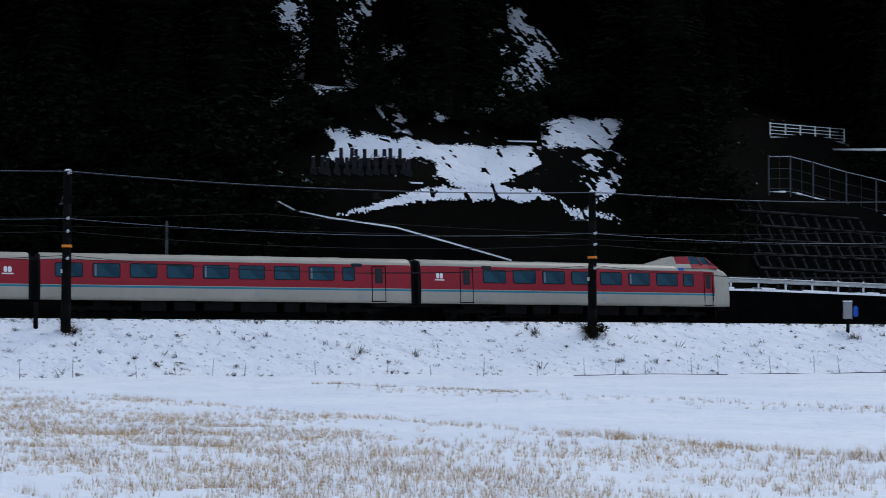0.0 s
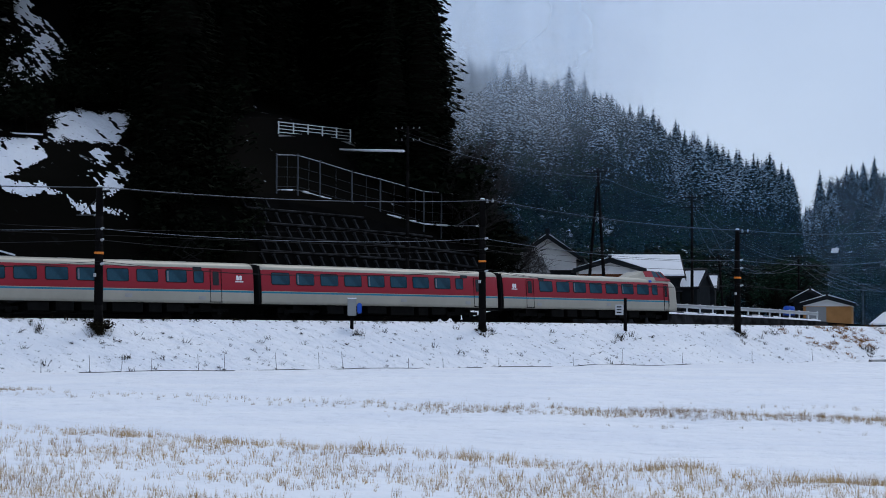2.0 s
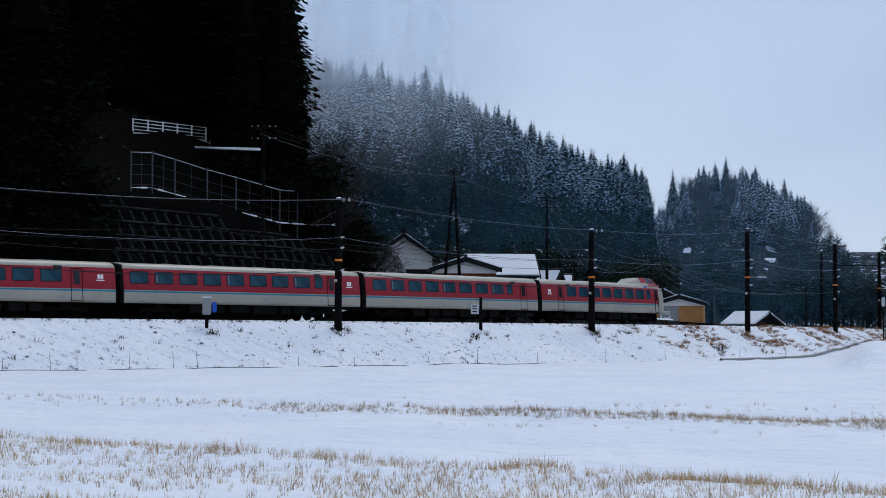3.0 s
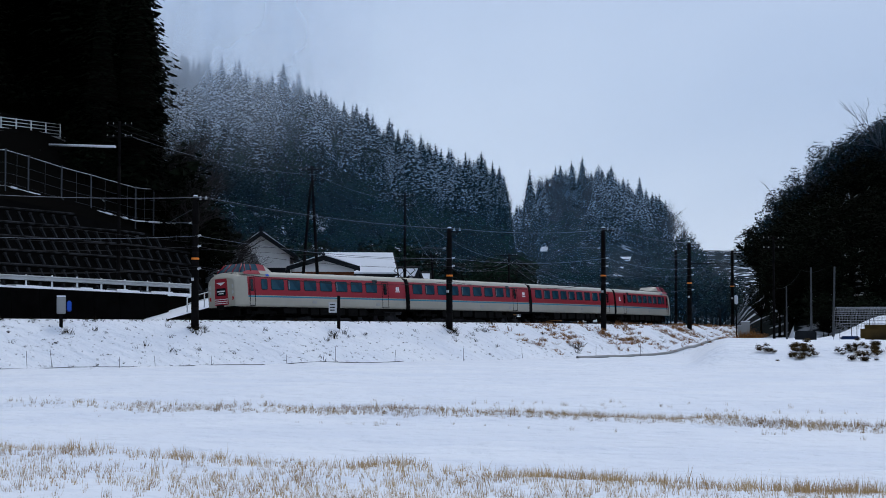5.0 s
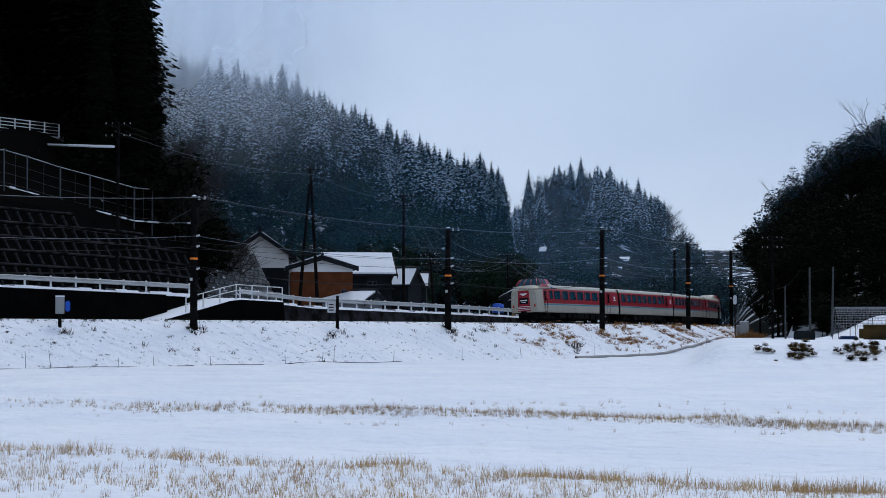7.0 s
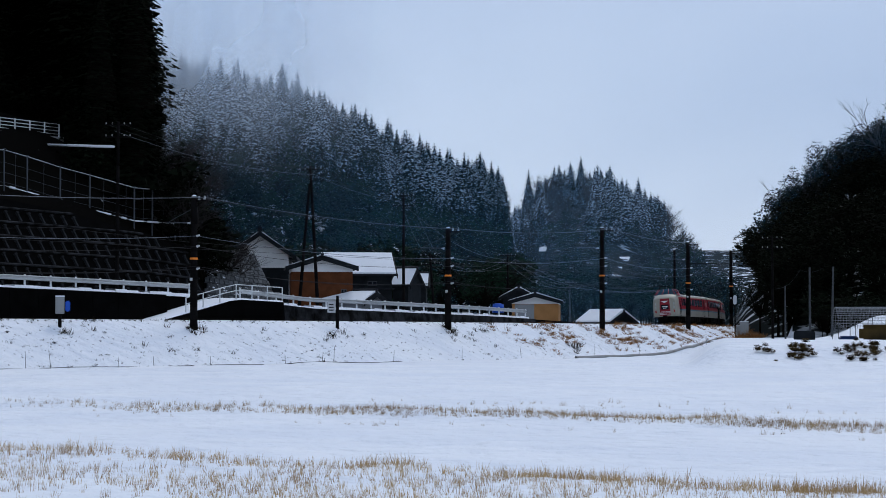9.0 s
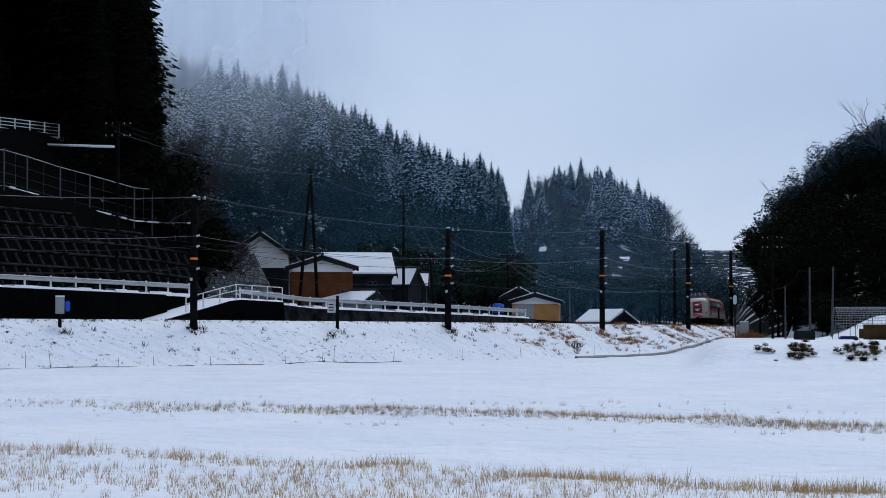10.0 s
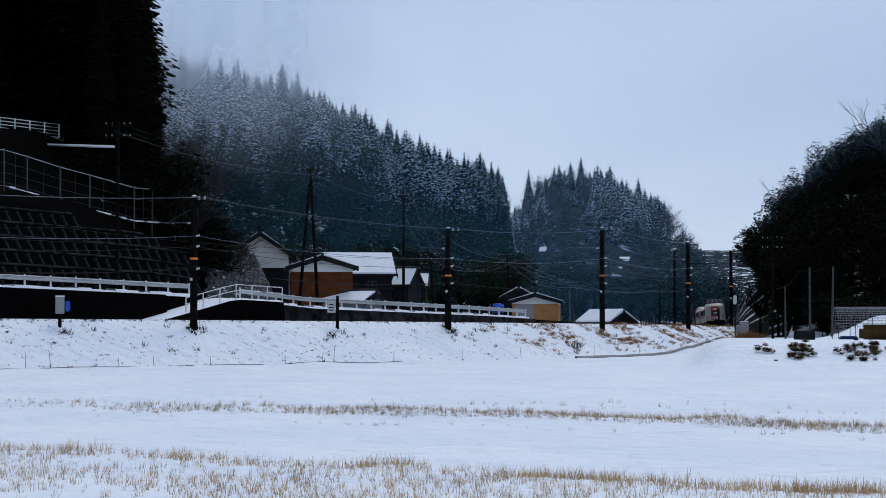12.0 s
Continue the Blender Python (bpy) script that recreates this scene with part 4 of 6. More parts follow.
def insulator(parent, p, axis=(0, 0, 1), size=1.0):
    bm = bmesh.new()
    a = Vector(axis).normalized()
    for k in range(3):
        tube(bm, Vector(p) + a * 0.09 * k * size, Vector(p) + a * (0.09 * k + 0.05) * size, (0.085 - 0.015 * k) * size, n=8)
    part("insulator", bm, PORCELAIN, parent)


def mast(bearing, u, slope, thick=0.27, bands=True, arm=1, mat_=None, label="tarred wooden railway pole beside the track"):
    """A lineside pole; slope is the rise of its top over its distance."""
    x, y, z, h, d = at_track(bearing, u)
    top = EYE + slope * d
    ob = thing("railway_pole", label, "pole", pose(x, y, z, rz=-math.degrees(h)), "poles beside the track")
    ht = top - z
    bm = bmesh.new()
    n = 5
    for k in range(n):
        tube(bm, (0, 0, -0.4 + (ht + 0.4) * k / n), (0, 0, -0.4 + (ht + 0.4) * (k + 1) / n), thick * (1 - 0.05 * k), thick * (1 - 0.05 * (k + 1)), n=12)
    part("shaft", bm, mat_ or POLE, ob)
    bm = bmesh.new()
    tube(bm, (0, 0, ht), (0, 0, ht + 0.10), thick * 0.72, thick * 0.4, n=10)
    part("snow_cap", bm, PURE, ob, "small cap of snow")
    if bands:
        bm = bmesh.new()
        tube(bm, (0, 0, ht * 0.52), (0, 0, ht * 0.52 + 0.14), thick * 0.99, n=12)
        part("band", bm, ORANGE, ob, "orange warning band")
        bm = bmesh.new()
        box(bm, -0.09, 0.09, -thick * 1.08, -thick * 0.8, ht * 0.36, ht * 0.36 + 0.2)
        part("number_plate", bm, PORCELAIN, ob)
    if arm:
        bm = bmesh.new()
        box(bm, -0.9 if arm > 1 else -0.2, 1.1, -0.05, 0.05, ht - 0.35, ht - 0.24)
        tube(bm, (-0.2, 0, ht - 0.9), (0.8, 0, ht - 0.35), 0.025, n=5)
        part("crossarm", bm, POLE, ob)
        for xx in (0.45, 0.95):
            insulator(ob, (xx, 0, ht - 0.22))
        bm = bmesh.new()
        tube(bm, (0, 0, ht * 0.80), (-2.6, 0, ht * 0.80 + 0.1), 0.04, n=6)
        tube(bm, (0, 0, ht * 0.80 + 1.0), (-2.4, 0, ht * 0.80 + 0.12), 0.02, n=5)
        part("bracket", bm, STEEL, ob, "thin steel bracket over the track")
        insulator(ob, (-0.35, 0, ht * 0.80), (-1, 0, 0))
        for zz in (0.45, 0.62, 0.70):
            insulator(ob, (thick, 0, ht * zz), (1, 0, 0.2))
    return ob, Vector((x, y, z)), ht, h


MASTS = [mast(*a) for a in ((-46.0, 4.6, 0.088), (-33.8, 4.6, 0.083), (-18.47, 4.6, 0.0745), (-7.29, 4.6, 0.0696), (0.15, 4.6, 0.0539), (4.67, 4.6, 0.0539), (7.17, 4.4, 0.0464))]
MASTS_FAR = [mast(6.78, -4.5, 0.0426, 0.2, False, 0), mast(8.41, 3.2, 0.0420, 0.25, True, 0)]


bm = bmesh.new()
tube(bm, (*spot(7.17, 226), 10.1), (*spot(8.41, 228), 10.1), 0.07, n=6)
tagged(part("gantry_beam", bm, POLE), "dark beam across the track between two poles", "beam")


def wire(name, pts, sag, r, material, label, seg=10):
    bm = bmesh.new()
    line = []
    for a, b in zip(pts, pts[1:]):
        a, b = Vector(a), Vector(b)
        line += [a.lerp(b, k / seg) - Vector((0, 0, sag * 4 * (k / seg) * (1 - k / seg) * min(1.5, (b - a).length / 40))) for k in range(seg + (b == Vector(pts[-1])))]
    chain(bm, line, r, 4)
    return tagged(part(name, bm, material), label, "wire", "wires along the track")


def pole_point(m, x, hgt):
    ob, p, ht, h = m
    return p + Vector((x * math.cos(h), -x * math.sin(h), ht * hgt))


for x, hgt, sag, mt in ((0.95, 0.99, 0.5, WIRE_PALE), (0.45, 0.99, 0.5, WIRE), (0.25, 0.62, 0.7, WIRE), (0.25, 0.45, 0.6, WIRE), (0.25, 0.47, 0.9, WIRE), (0.25, 0.70, 0.6, WIRE_PALE)):
    wire("cable", [pole_point(m, x, hgt) for m in MASTS], sag, 0.014, mt, "thin sagging cable between the railway poles")
for hgt, sag, nm in ((5.0, 0.02, "contact_wire"), (5.9, 0.55, "messenger_wire")):
    wire(nm, [Vector((*track(s, 0)[:2], RAIL + hgt)) for s in range(-150, 320, 40)], sag, 0.012, WIRE, "overhead wire above the railway track")


def utility_pole(bearing, far, base, top, label, arms=2, lean=0.0, thick=0.16, material=None, name="utility_pole"):
    x, y = spot(bearing, far)
    z = float(land(x, y)[0])
    ob = thing(name, label, "utility pole", pose(x, y, z, 0, lean, 0), "utility poles")
    ht = top - z
    bm = bmesh.new()
    for k in range(4):
        tube(bm, (0, 0, -0.4 + (ht + 0.4) * k / 4), (0, 0, -0.4 + (ht + 0.4) * (k + 1) / 4), thick * (1 - 0.09 * k), thick * (1 - 0.09 * (k + 1)), n=10)
    part("shaft", bm, material or POLE, ob)
    for k in range(arms):
        zz = ht - 0.3 - 0.9 * k
        bm = bmesh.new()
        box(bm, -1.0, 1.0, -0.05, 0.05, zz, zz + 0.09)
        part("crossarm", bm, POLE, ob)
        for xx in (-0.9, -0.45, 0.45, 0.9):
            insulator(ob, (xx, 0, zz + 0.1), (0, 0, 1), 0.55)
    return ob, Vector((x, y, z)), ht


U1 = utility_pole(-9.50, 147, 0, 17.9, "tall dark utility pole on the road's edge", 2)
U2 = utility_pole(-3.67, 166, 0, 16.3, "dark utility pole of a leaning pair", 1, -3.2)
U2b = utility_pole(-4.23, 166.5, 0, 14.9, "dark slanting utility pole of a pair", 0, 4.6)
U3 = utility_pole(-1.16, 178, 0, 14.9, "slim dark utility pole beside the houses", 2)
U4 = utility_pole(-0.25, 196, 0, 10.2, "slim utility pole behind the houses", 2, -4)
U5 = utility_pole(1.90, 222, 0, 11.2, "distant utility pole with crossarms", 2)
U6 = utility_pole(6.35, 250, 0, 8.3, "distant slim utility pole", 1)
U12 = utility_pole(3.72, 246, 0, 8.6, "slim grey utility pole behind the sheds", 1, 0, 0.12, POLE_CONC)
U7 = utility_pole(10.66, 190, 0, 8.4, "slim grey pole beside the greenhouse", 0, 0, 0.13, POLE_CONC)
U8 = utility_pole(11.28, 185, 0, 8.3, "slim grey pole beside the greenhouse", 0, 1.5, 0.13, POLE_CONC)
U9 = utility_pole(9.96, 180, 0, 6.4, "pale thin steel pole beside the greenhouse", 0, 0, 0.09, POLE_CONC)
U10 = utility_pole(9.60, 185, 0, 11.2, "dark utility pole against the wooded hill", 2, 0, 0.14)
U11 = utility_pole(-30.94, 118, 0, 9.0, "slim grey post on the slope behind the track", 0, 0, 0.12, POLE_CONC)
for pa, pb, n in ((U1, U2, 3), (U2, U3, 3), (U3, U4, 4), (U4, U5, 4), (U5, U6, 4), (U5, U12, 4), (U12, U6, 3), (U7, U8, 1), (U7, U9, 1), (U3, U5, 3)):
    for k in range(n):
        off = -0.9 + 0.6 * k
        wire("power_line", [pa[1] + Vector((off, 0, pa[2] - 0.2 - 0.5 * (k % 2))), pb[1] + Vector((off, 0, pb[2] - 0.2 - 0.5 * (k % 2)))], (1.1 if n < 4 else 1.9) if n > 1 else 2.2, 0.012, WIRE_PALE if k % 2 else WIRE, "thin power line between utility poles")
bm = bmesh.new()
tube(bm, (0, 0, 0), Vector((*spot(-12.05, 162), 17.5)) - Vector((*spot(-9.62, 147), 16.0)), 0.10, n=8)
tagged(part("pipe", bm, PURE, None, "", pose(*spot(-9.62, 147), 16.0)), "snow-covered pipe between the pole and the slope", "pipe")


# ---------------------------------------------------------------- road, walls, fences
def road_rail(b0, b1, u, label):
    s0, s1 = along(b0, u), along(b1, u)
    ob = thing("guard_rail", label, "guard rail", None, "guard rails of the road")
    prof = ((0.0, 0.50), (0.06, 0.56), (0.0, 0.64), (0.0, 0.70), (0.06, 0.78), (0.0, 0.84))
    n = max(2, int((s1 - s0) / 2.3))
    bm = bmesh.new()
    rings = []
    for k in range(n * 2 + 1):
        s = s0 + (s1 - s0) * k / (2 * n)
        z = float(road_z(s)) + 0.1
        r = []
        for dx, dz in prof:
            x, y, _ = track(s, u + 0.10 + dx)
            r.append(bm.verts.new((x, y, z + dz)))
        rings.append(r)
    for a, b in zip(rings, rings[1:]):
        for i in range(5):
            bm.faces.new((a[i], a[i + 1], b[i + 1], b[i])).smooth = False
    bmesh.ops.solidify(bm, geom=bm.faces[:], thickness=0.02)
    part("rail_beam", bm, WHITE_RAIL, ob)
    me = None
    for k in range(n + 1):
        s = s0 + (s1 - s0) * k / n
        x, y, h = track(s, u)
        z = float(road_z(s)) - 0.2
        if me is None:
            bm = bmesh.new()
            tube(bm, (0, 0, 0), (0, 0, 1.18), 0.07, n=10)
            tube(bm, (0, 0, 1.18), (0, 0, 1.22), 0.07, 0.04, n=10)
            me = mesh_of("post", bm, WHITE_RAIL)
        part("post", me, None, ob, "", pose(x, y, z))
    bm = bmesh.new()
    for k in range(2 * n):
        sa, sb = s0 + (s1 - s0) * k / (2 * n), s0 + (s1 - s0) * (k + 1) / (2 * n)
        lift = 0.22 + 0.05 * math.sin(k * 1.7) + 0.03 * math.sin(k * 4.1)
        c = [Vector((*track(q, u + w)[:2], float(road_z(q)) + zz)) for q in (sa, sb) for w, zz in ((0.45, -0.04), (0.35, lift), (-0.6, lift + 0.05), (-1.0, -0.04))]
        v = [bm.verts.new(p) for p in c]
        for i in range(3):
            bm.faces.new((v[i], v[i + 1], v[i + 5], v[i + 4])).smooth = True
    tagged(part("snow_edge", bm, PURE), "ridge of snow along the road's edge", "snow", kind="stuff")


road_rail(-30.0, -7.42, -7.7, "white steel guard rail on a dark retaining wall")
road_rail(-5.95, 2.42, -7.7, "white steel guard rail along the village road")


def road_wall(b0, b1, label, material):
    s0, s1 = along(b0, -7.2), along(b1, -7.2)
    ob = thing("retaining_wall", label, "retaining wall", kind="structure")
    n = int((s1 - s0) / 2.5)
    for k in range(n):
        sa, sb = s0 + (s1 - s0) * k / n, s0 + (s1 - s0) * (k + 1) / n - 0.04
        bm = bmesh.new()
        vs = []
        for q in (sa, sb):
            zt = float(road_z(q)) + 0.02
            for w, z in ((-6.55, 2.5), (-6.75, zt), (-7.3, zt), (-7.3, 2.5)):
                vs.append(bm.verts.new((*track(q, w)[:2], z)))
        for f in ((0, 1, 5, 4), (1, 2, 6, 5), (2, 3, 7, 6), (0, 3, 2, 1), (4, 5, 6, 7)):
            bm.faces.new([vs[i] for i in f])
        part("panel", bm, material, ob)


road_wall(-30, -8.2, "retaining wall below the road with its shade in a near-black colour", SHADED_STONE)
road_wall(-5.6, 2.6, "stained concrete retaining wall below the road", CRIB)


def ramp():
    s0, s1, s2 = along(-9.0, -6), along(-6.4, -6), along(-5.0, -6)
    bm = bmesh.new()
    rows = []
    for k in range(13):
        s = s0 + (s2 - s0) * k / 12
        z = np.interp(s, [s0, s1, s2], [2.78, 4.75, 4.62])
        rows.append([bm.verts.new((*track(s, w)[:2], zz)) for w, zz in ((-4.7, 2.4), (-4.9, z - 0.12), (-5.1, z), (-7.5, z + 0.05))])
    for a, b in zip(rows, rows[1:]):
        for i in range(3):
            f = bm.faces.new((a[i], a[i + 1], b[i + 1], b[i]))
            f.material_index = 1 if i == 0 else 0
    bm.faces.new(rows[-1])
    tagged(part("ramp", bm, [PURE, SHADED_STONE]), "snow-covered ramp between track and road", "ramp", kind="structure")
    ob = thing("handrail", "white pipe handrail along the snowy ramp", "handrail")
    for lev in (0.55, 1.0):
        bm = bmesh.new()
        pts = []
        for k in range(9):
            s = along(-7.5, -5) + (s2 - along(-7.5, -5)) * k / 8
            pts.append((*track(s, -5.05)[:2], float(np.interp(s, [s0, s1, s2], [2.78, 4.75, 4.62])) + lev))
        chain(bm, pts, 0.04, 6)
        part("rail", bm, WHITE_RAIL, ob)
    for k in range(7):
        s = along(-7.5, -5) + (s2 - along(-7.5, -5)) * k / 6
        z = float(np.interp(s, [s0, s1, s2], [2.78, 4.75, 4.62]))
        bm = bmesh.new()
        tube(bm, (0, 0, -0.2), (0, 0, 1.02), 0.045, n=8)
        part("post", bm, WHITE_RAIL, ob, "", pose(*track(s, -5.05)[:2], z))


ramp()


def crib_wall():
    """Cast frames on the cut slope: cross beams, and a rib in each bay."""
    s0, s1 = along(-13.7, -14), along(-7.2, -14)
    ob = thing("crib_wall", "dark weathered concrete crib wall on a cut slope", "retaining wall", kind="structure")
    bm = bmesh.new()
    n = 40
    rows = []
    for k in range(n + 1):
        s = s0 + (s1 - s0) * k / n
        z = float(road_z(s))
        drop = 2.7 * (k / n) ** 1.3
        rows.append([bm.verts.new((*track(s, w)[:2], z + dz)) for w, dz in ((-12.6, -0.3), (-16.9 + drop * 0.56, 7.35 - drop), (-17.6, 7.35 - drop))])
    for a, b in zip(rows, rows[1:]):
        for i in range(2):
            bm.faces.new((a[i], a[i + 1], b[i + 1], b[i]))
    # bays behind the ribs get their shade from this near-black colour
    part("face", bm, SHADED_STONE, ob)
    for r in range(8):
        f = r / 7
        bm = bmesh.new()
        pts = []
        for k in range(21):
            s = s0 + (s1 - s0) * k / 20
            if 7.4 * f > 7.45 - 2.7 * (k / 20) ** 1.3:
                break
            pts.append(Vector((*track(s, -12.62 - 4.2 * f + 0.08)[:2], float(road_z(s)) - 0.1 + 7.4 * f)))
        for a, b in zip(pts, pts[1:]):
            tube(bm, a, b, 0.09, n=4, caps=False)
        part("cross_beam", bm, CRIB, ob)
    bm = bmesh.new()
    box(bm, -0.06, 0.06, -0.10, 0.10, 0.0, 0.84)
    box(bm, -0.11, 0.11, -0.10, 0.13, 0.70, 0.84)
    me = mesh_of("rib", bm, CRIB)
    cols = int((s1 - s0) / 1.15)
    for r in range(7):
        for k in range(cols):
            s = s0 + (s1 - s0) * (k + 0.5 * (r % 2)) / cols
            f = (r + 0.08) / 7
            x, y, h = track(s, -12.62 - 4.2 * f + 0.05)
            ok = len(ob.children) < 300 and 7.4 * f < 6.6 - 2.7 * ((s - s0) / (s1 - s0)) ** 1.3
            if ok:
                part("rib", me, None, ob, "", pose(x, y, float(road_z(s)) - 0.1 + 7.4 * f, -0, 0, -math.degrees(h) - 90) @ pose(0, 0, 0, 29, 9, 0))


crib_wall()


def rock_fence():
    ob = thing("rockfall_fence", "grey steel rockfall fence on top of the cut slope", "fence")
    tops, feet = [], []
    for b in (-13.35, -12.73, -12.08, -11.14, -10.3, -9.5, -9.02, -8.5, -7.84):
        s = along(b, -17.6)
        x, y, h = track(s, -17.6)
        z = EYE + float(np.interp(b, [-12.73, -12.08, -11.14, -10.3, -9.02, -7.84], [0.0741, 0.0711, 0.0663, 0.0628, 0.0570, 0.0557])) * math.hypot(x, y)
        bm = bmesh.new()
        box(bm, -0.045, 0.045, -0.045, 0.045, -1.4, 2.7)
        box(bm, -0.07, 0.07, -0.07, 0.07, 2.7, 2.74)
        part("post", bm, STEEL, ob, "", pose(x, y, z, rz=-math.degrees(h)))
        tops.append(Vector((x, y, z + 2.6)))
        feet.append(Vector((x, y, z + 0.1)))
    bm = bmesh.new()
    chain(bm, [p + Vector((0, 0, 0.05)) for p in tops], 0.016, 5)
    part("snow_line", bm, PURE, ob, "thin line of snow on the top cable")
    for a, b in zip(tops, tops[1:]):
        bm = bmesh.new()
        m = (a + b) / 2
        tube(bm, m - Vector((0, 0, 2.5)), m, 0.014, n=5)
        part("stay", bm, STEEL, ob)
    for f in (0.06, 0.35, 0.65, 1.0):
        bm = bmesh.new()
        chain(bm, [a.lerp(b, f) for a, b in zip(feet, tops)], 0.02 if f == 1.0 else 0.012, 5)
        part("cable", bm, STEEL, ob)
    bm = bmesh.new()
    for a, b in zip(feet, feet[1:]):
        for k in range(4):
            p, q = a.lerp(b, k / 4), a.lerp(b, (k + 1) / 4)
            tube(bm, p + Vector((0, 0, -0.1)), q + Vector((0, 0, -0.1)), 0.05 + 0.04 * math.sin(k * 2.3 + a.x), n=6, caps=False)
    tagged(part("snow_edge", bm, PURE), "line of snow at the fence's foot", "snow", kind="stuff")


rock_fence()


def upper_rail():
    a, b = Vector((*spot(-13.3, 155.5), 18.0)), Vector((*spot(-11.19, 161.5), 18.05))
    ob = thing("guard_fence", "white pipe guard fence on a concrete ledge", "guard fence")
    d = b - a
    for k in range(4):
        bm = bmesh.new()
        tube(bm, a + Vector((0, 0, 0.25 + 0.27 * k)), b + Vector((0, 0, 0.25 + 0.27 * k)), 0.04, n=6)
        part("rail", bm, WHITE_RAIL, ob)
    for k in range(6):
        p = a + d * k / 5
        bm = bmesh.new()
        box(bm, -0.05, 0.05, -0.05, 0.05, -0.1, 1.12)
        part("post", bm, WHITE_RAIL, ob, "", pose(*p))
    bm = bmesh.new()
    ang = -math.degrees(math.atan2(d.y, d.x))
    n = (-d).cross(Vector((0, 0, 1))).normalized()
    v = []
    for p in (a, b + d.normalized() * 0.6):
        for off, z in ((0.5, 0.0), (-4.0, 0.0), (-4.0, -2.5), (0.6, -0.75)):
            w = Vector((p.x, p.y, 0)).normalized()
            v.append(bm.verts.new(p - w * off + Vector((0, 0, z))))
    for f in ((0, 1, 5, 4), (1, 2, 6, 5), (2, 3, 7, 6), (3, 0, 4, 7), (0, 3, 2, 1), (4, 5, 6, 7)):
        bm.faces.new([v[i] for i in f])
    tagged(part("ledge", bm, CONCRETE), "pale concrete road ledge on the slope", "ledge", kind="structure")


upper_rail()


# ---------------------------------------------------------------- the clearing with graves
def inside_poly(px, py, poly):
    c = False
    j = len(poly) - 1
    for i in range(len(poly)):
        if (poly[i][1] > py) != (poly[j][1] > py) and px < (poly[j][0] - poly[i][0]) * (py - poly[i][1]) / (poly[j][1] - poly[i][1]) + poly[i][0]:
            c = not c
        j = i
    return c


CLEARINGS = (  # bearing and rise
    ((-26.1, .108), (-25.3, .102), (-22.9, .097), (-20.2, .0975), (-19.85, .089), (-20.5, .083), (-21.8, .073), (-23.3, .080), (-23.5, .088), (-24.9, .0905), (-25.9, .0905)),
    ((-20.1, .108), (-19.3, .112), (-17.5, .111), (-18.0, .0955), (-19.9, .0972)),
    ((-26.2, .0605), (-23.5, .0745), (-20.4, .0755), (-19.5, .0695), (-23.6, .0680)),
    ((-19.5, .0695), (-18.4, .0655), (-17.6, .0585), (-18.6, .0625)),
    ((-27.8, .175), (-25.2, .175), (-25.3, .128), (-27.6, .126)),
    ((-21.1, .150), (-19.3, .152), (-19.5, .126), (-21.0, .124)),
    ((-24.8, .120), (-24.0, .118), (-24.0, .109), (-24.6, .110)),
)
PATCHES = ((-26.7, .160, 1.0, .022), (-26.3, .132, 1.1, .008), (-24.4, .139, 0.8, .011), (-20.2, .140, 0.8, .020), (-21.5, .124, 0.45, .010), (-20.6, .164, 1.2, .010),
           (-28.2, .118, 0.7, .010), (-22.9, .116, 0.5, .006), (-19.6, .160, 0.5, .012), (-18.2, .083, 0.7, .012))  # bearing, rise, half sizes


def clearing():
    step = 0.11
    ss, us = np.arange(-62, 12, step), np.arange(-15, -62, -step / 2)
    xy = np.array([[track(float(p), float(q))[:2] for p in ss[::4]] for q in us[::4]])
    fi, fj = np.arange(len(ss)) / 4, np.arange(len(us)) / 4
    gx = np.array([[np.interp(fi, np.arange(xy.shape[1]), row[:, c]) for row in xy] for c in (0, 1)])
    x, y = [np.stack([np.interp(fj, np.arange(xy.shape[0]), g[:, i]) for i in range(len(ss))], 1) for g in gx]
    z = land(x.ravel(), y.ravel()).reshape(x.shape)
    b, e = np.degrees(np.arctan2(x, y)), (z - EYE) / np.hypot(x, y)
    w = wave(x, y, 0.7, 3) * 0.16 + wave(x, y, 2.6, 8) * 0.20 + wave(x, y, 0.25, 5) * 0.10
    speck = wave(x, y, 0.8, 6) + 0.8 * wave(x, y, 0.3, 2) + 0.5 * wave(x, y, 0.12, 4)
    hole = wave(x, y, 0.4, 11) + 0.6 * wave(x, y, 0.17, 1)
    rag = np.random.RandomState(6).normal(0, 1, x.shape)
    pb, pe = b + w + 0.02 * rag, e + w * 0.008 + 0.0005 * rag
    keep = np.zeros(x.shape, bool)
    for c, poly in enumerate(CLEARINGS):
        inside = np.zeros(x.shape, bool)
        for (x0, y0), (x1, y1) in zip(poly, poly[1:] + poly[:1]):
            if y0 != y1:
                inside ^= ((y0 > pe) != (y1 > pe)) & (pb < (x1 - x0) * (pe - y0) / (y1 - y0) + x0)
        keep |= inside & ((hole < 0.8) if c < 4 else (speck > 0.05))
    for cb, ce, rb, re in PATCHES:
        keep |= (((pb - cb) / rb) ** 2 + ((pe - ce) / re) ** 2 < 1 + 0.4 * wave(x, y, 1.1, 7)) & (speck > (0.25 if cb > -18.5 else 0.0))
    k, n = x.shape
    j, i = np.nonzero(keep[:-1, :-1])
    q = j * n + i
    faces = np.stack([q, q + 1, q + n + 1, q + n], -1)
    used, inv = np.unique(faces, return_inverse=True)
    pts = np.stack([x, y, z + 0.14], -1).reshape(-1, 3)[used]
    me = soup("snow_clearing", pts, inv.reshape(faces.shape), [BANK], True)
    tagged(new("snow_clearing", me), "snow-covered clearing and path on the wooded slope", "snow", kind="structure")


def LAND_CACHE(x, y):
    return float(land(x, y)[0])


clearing()


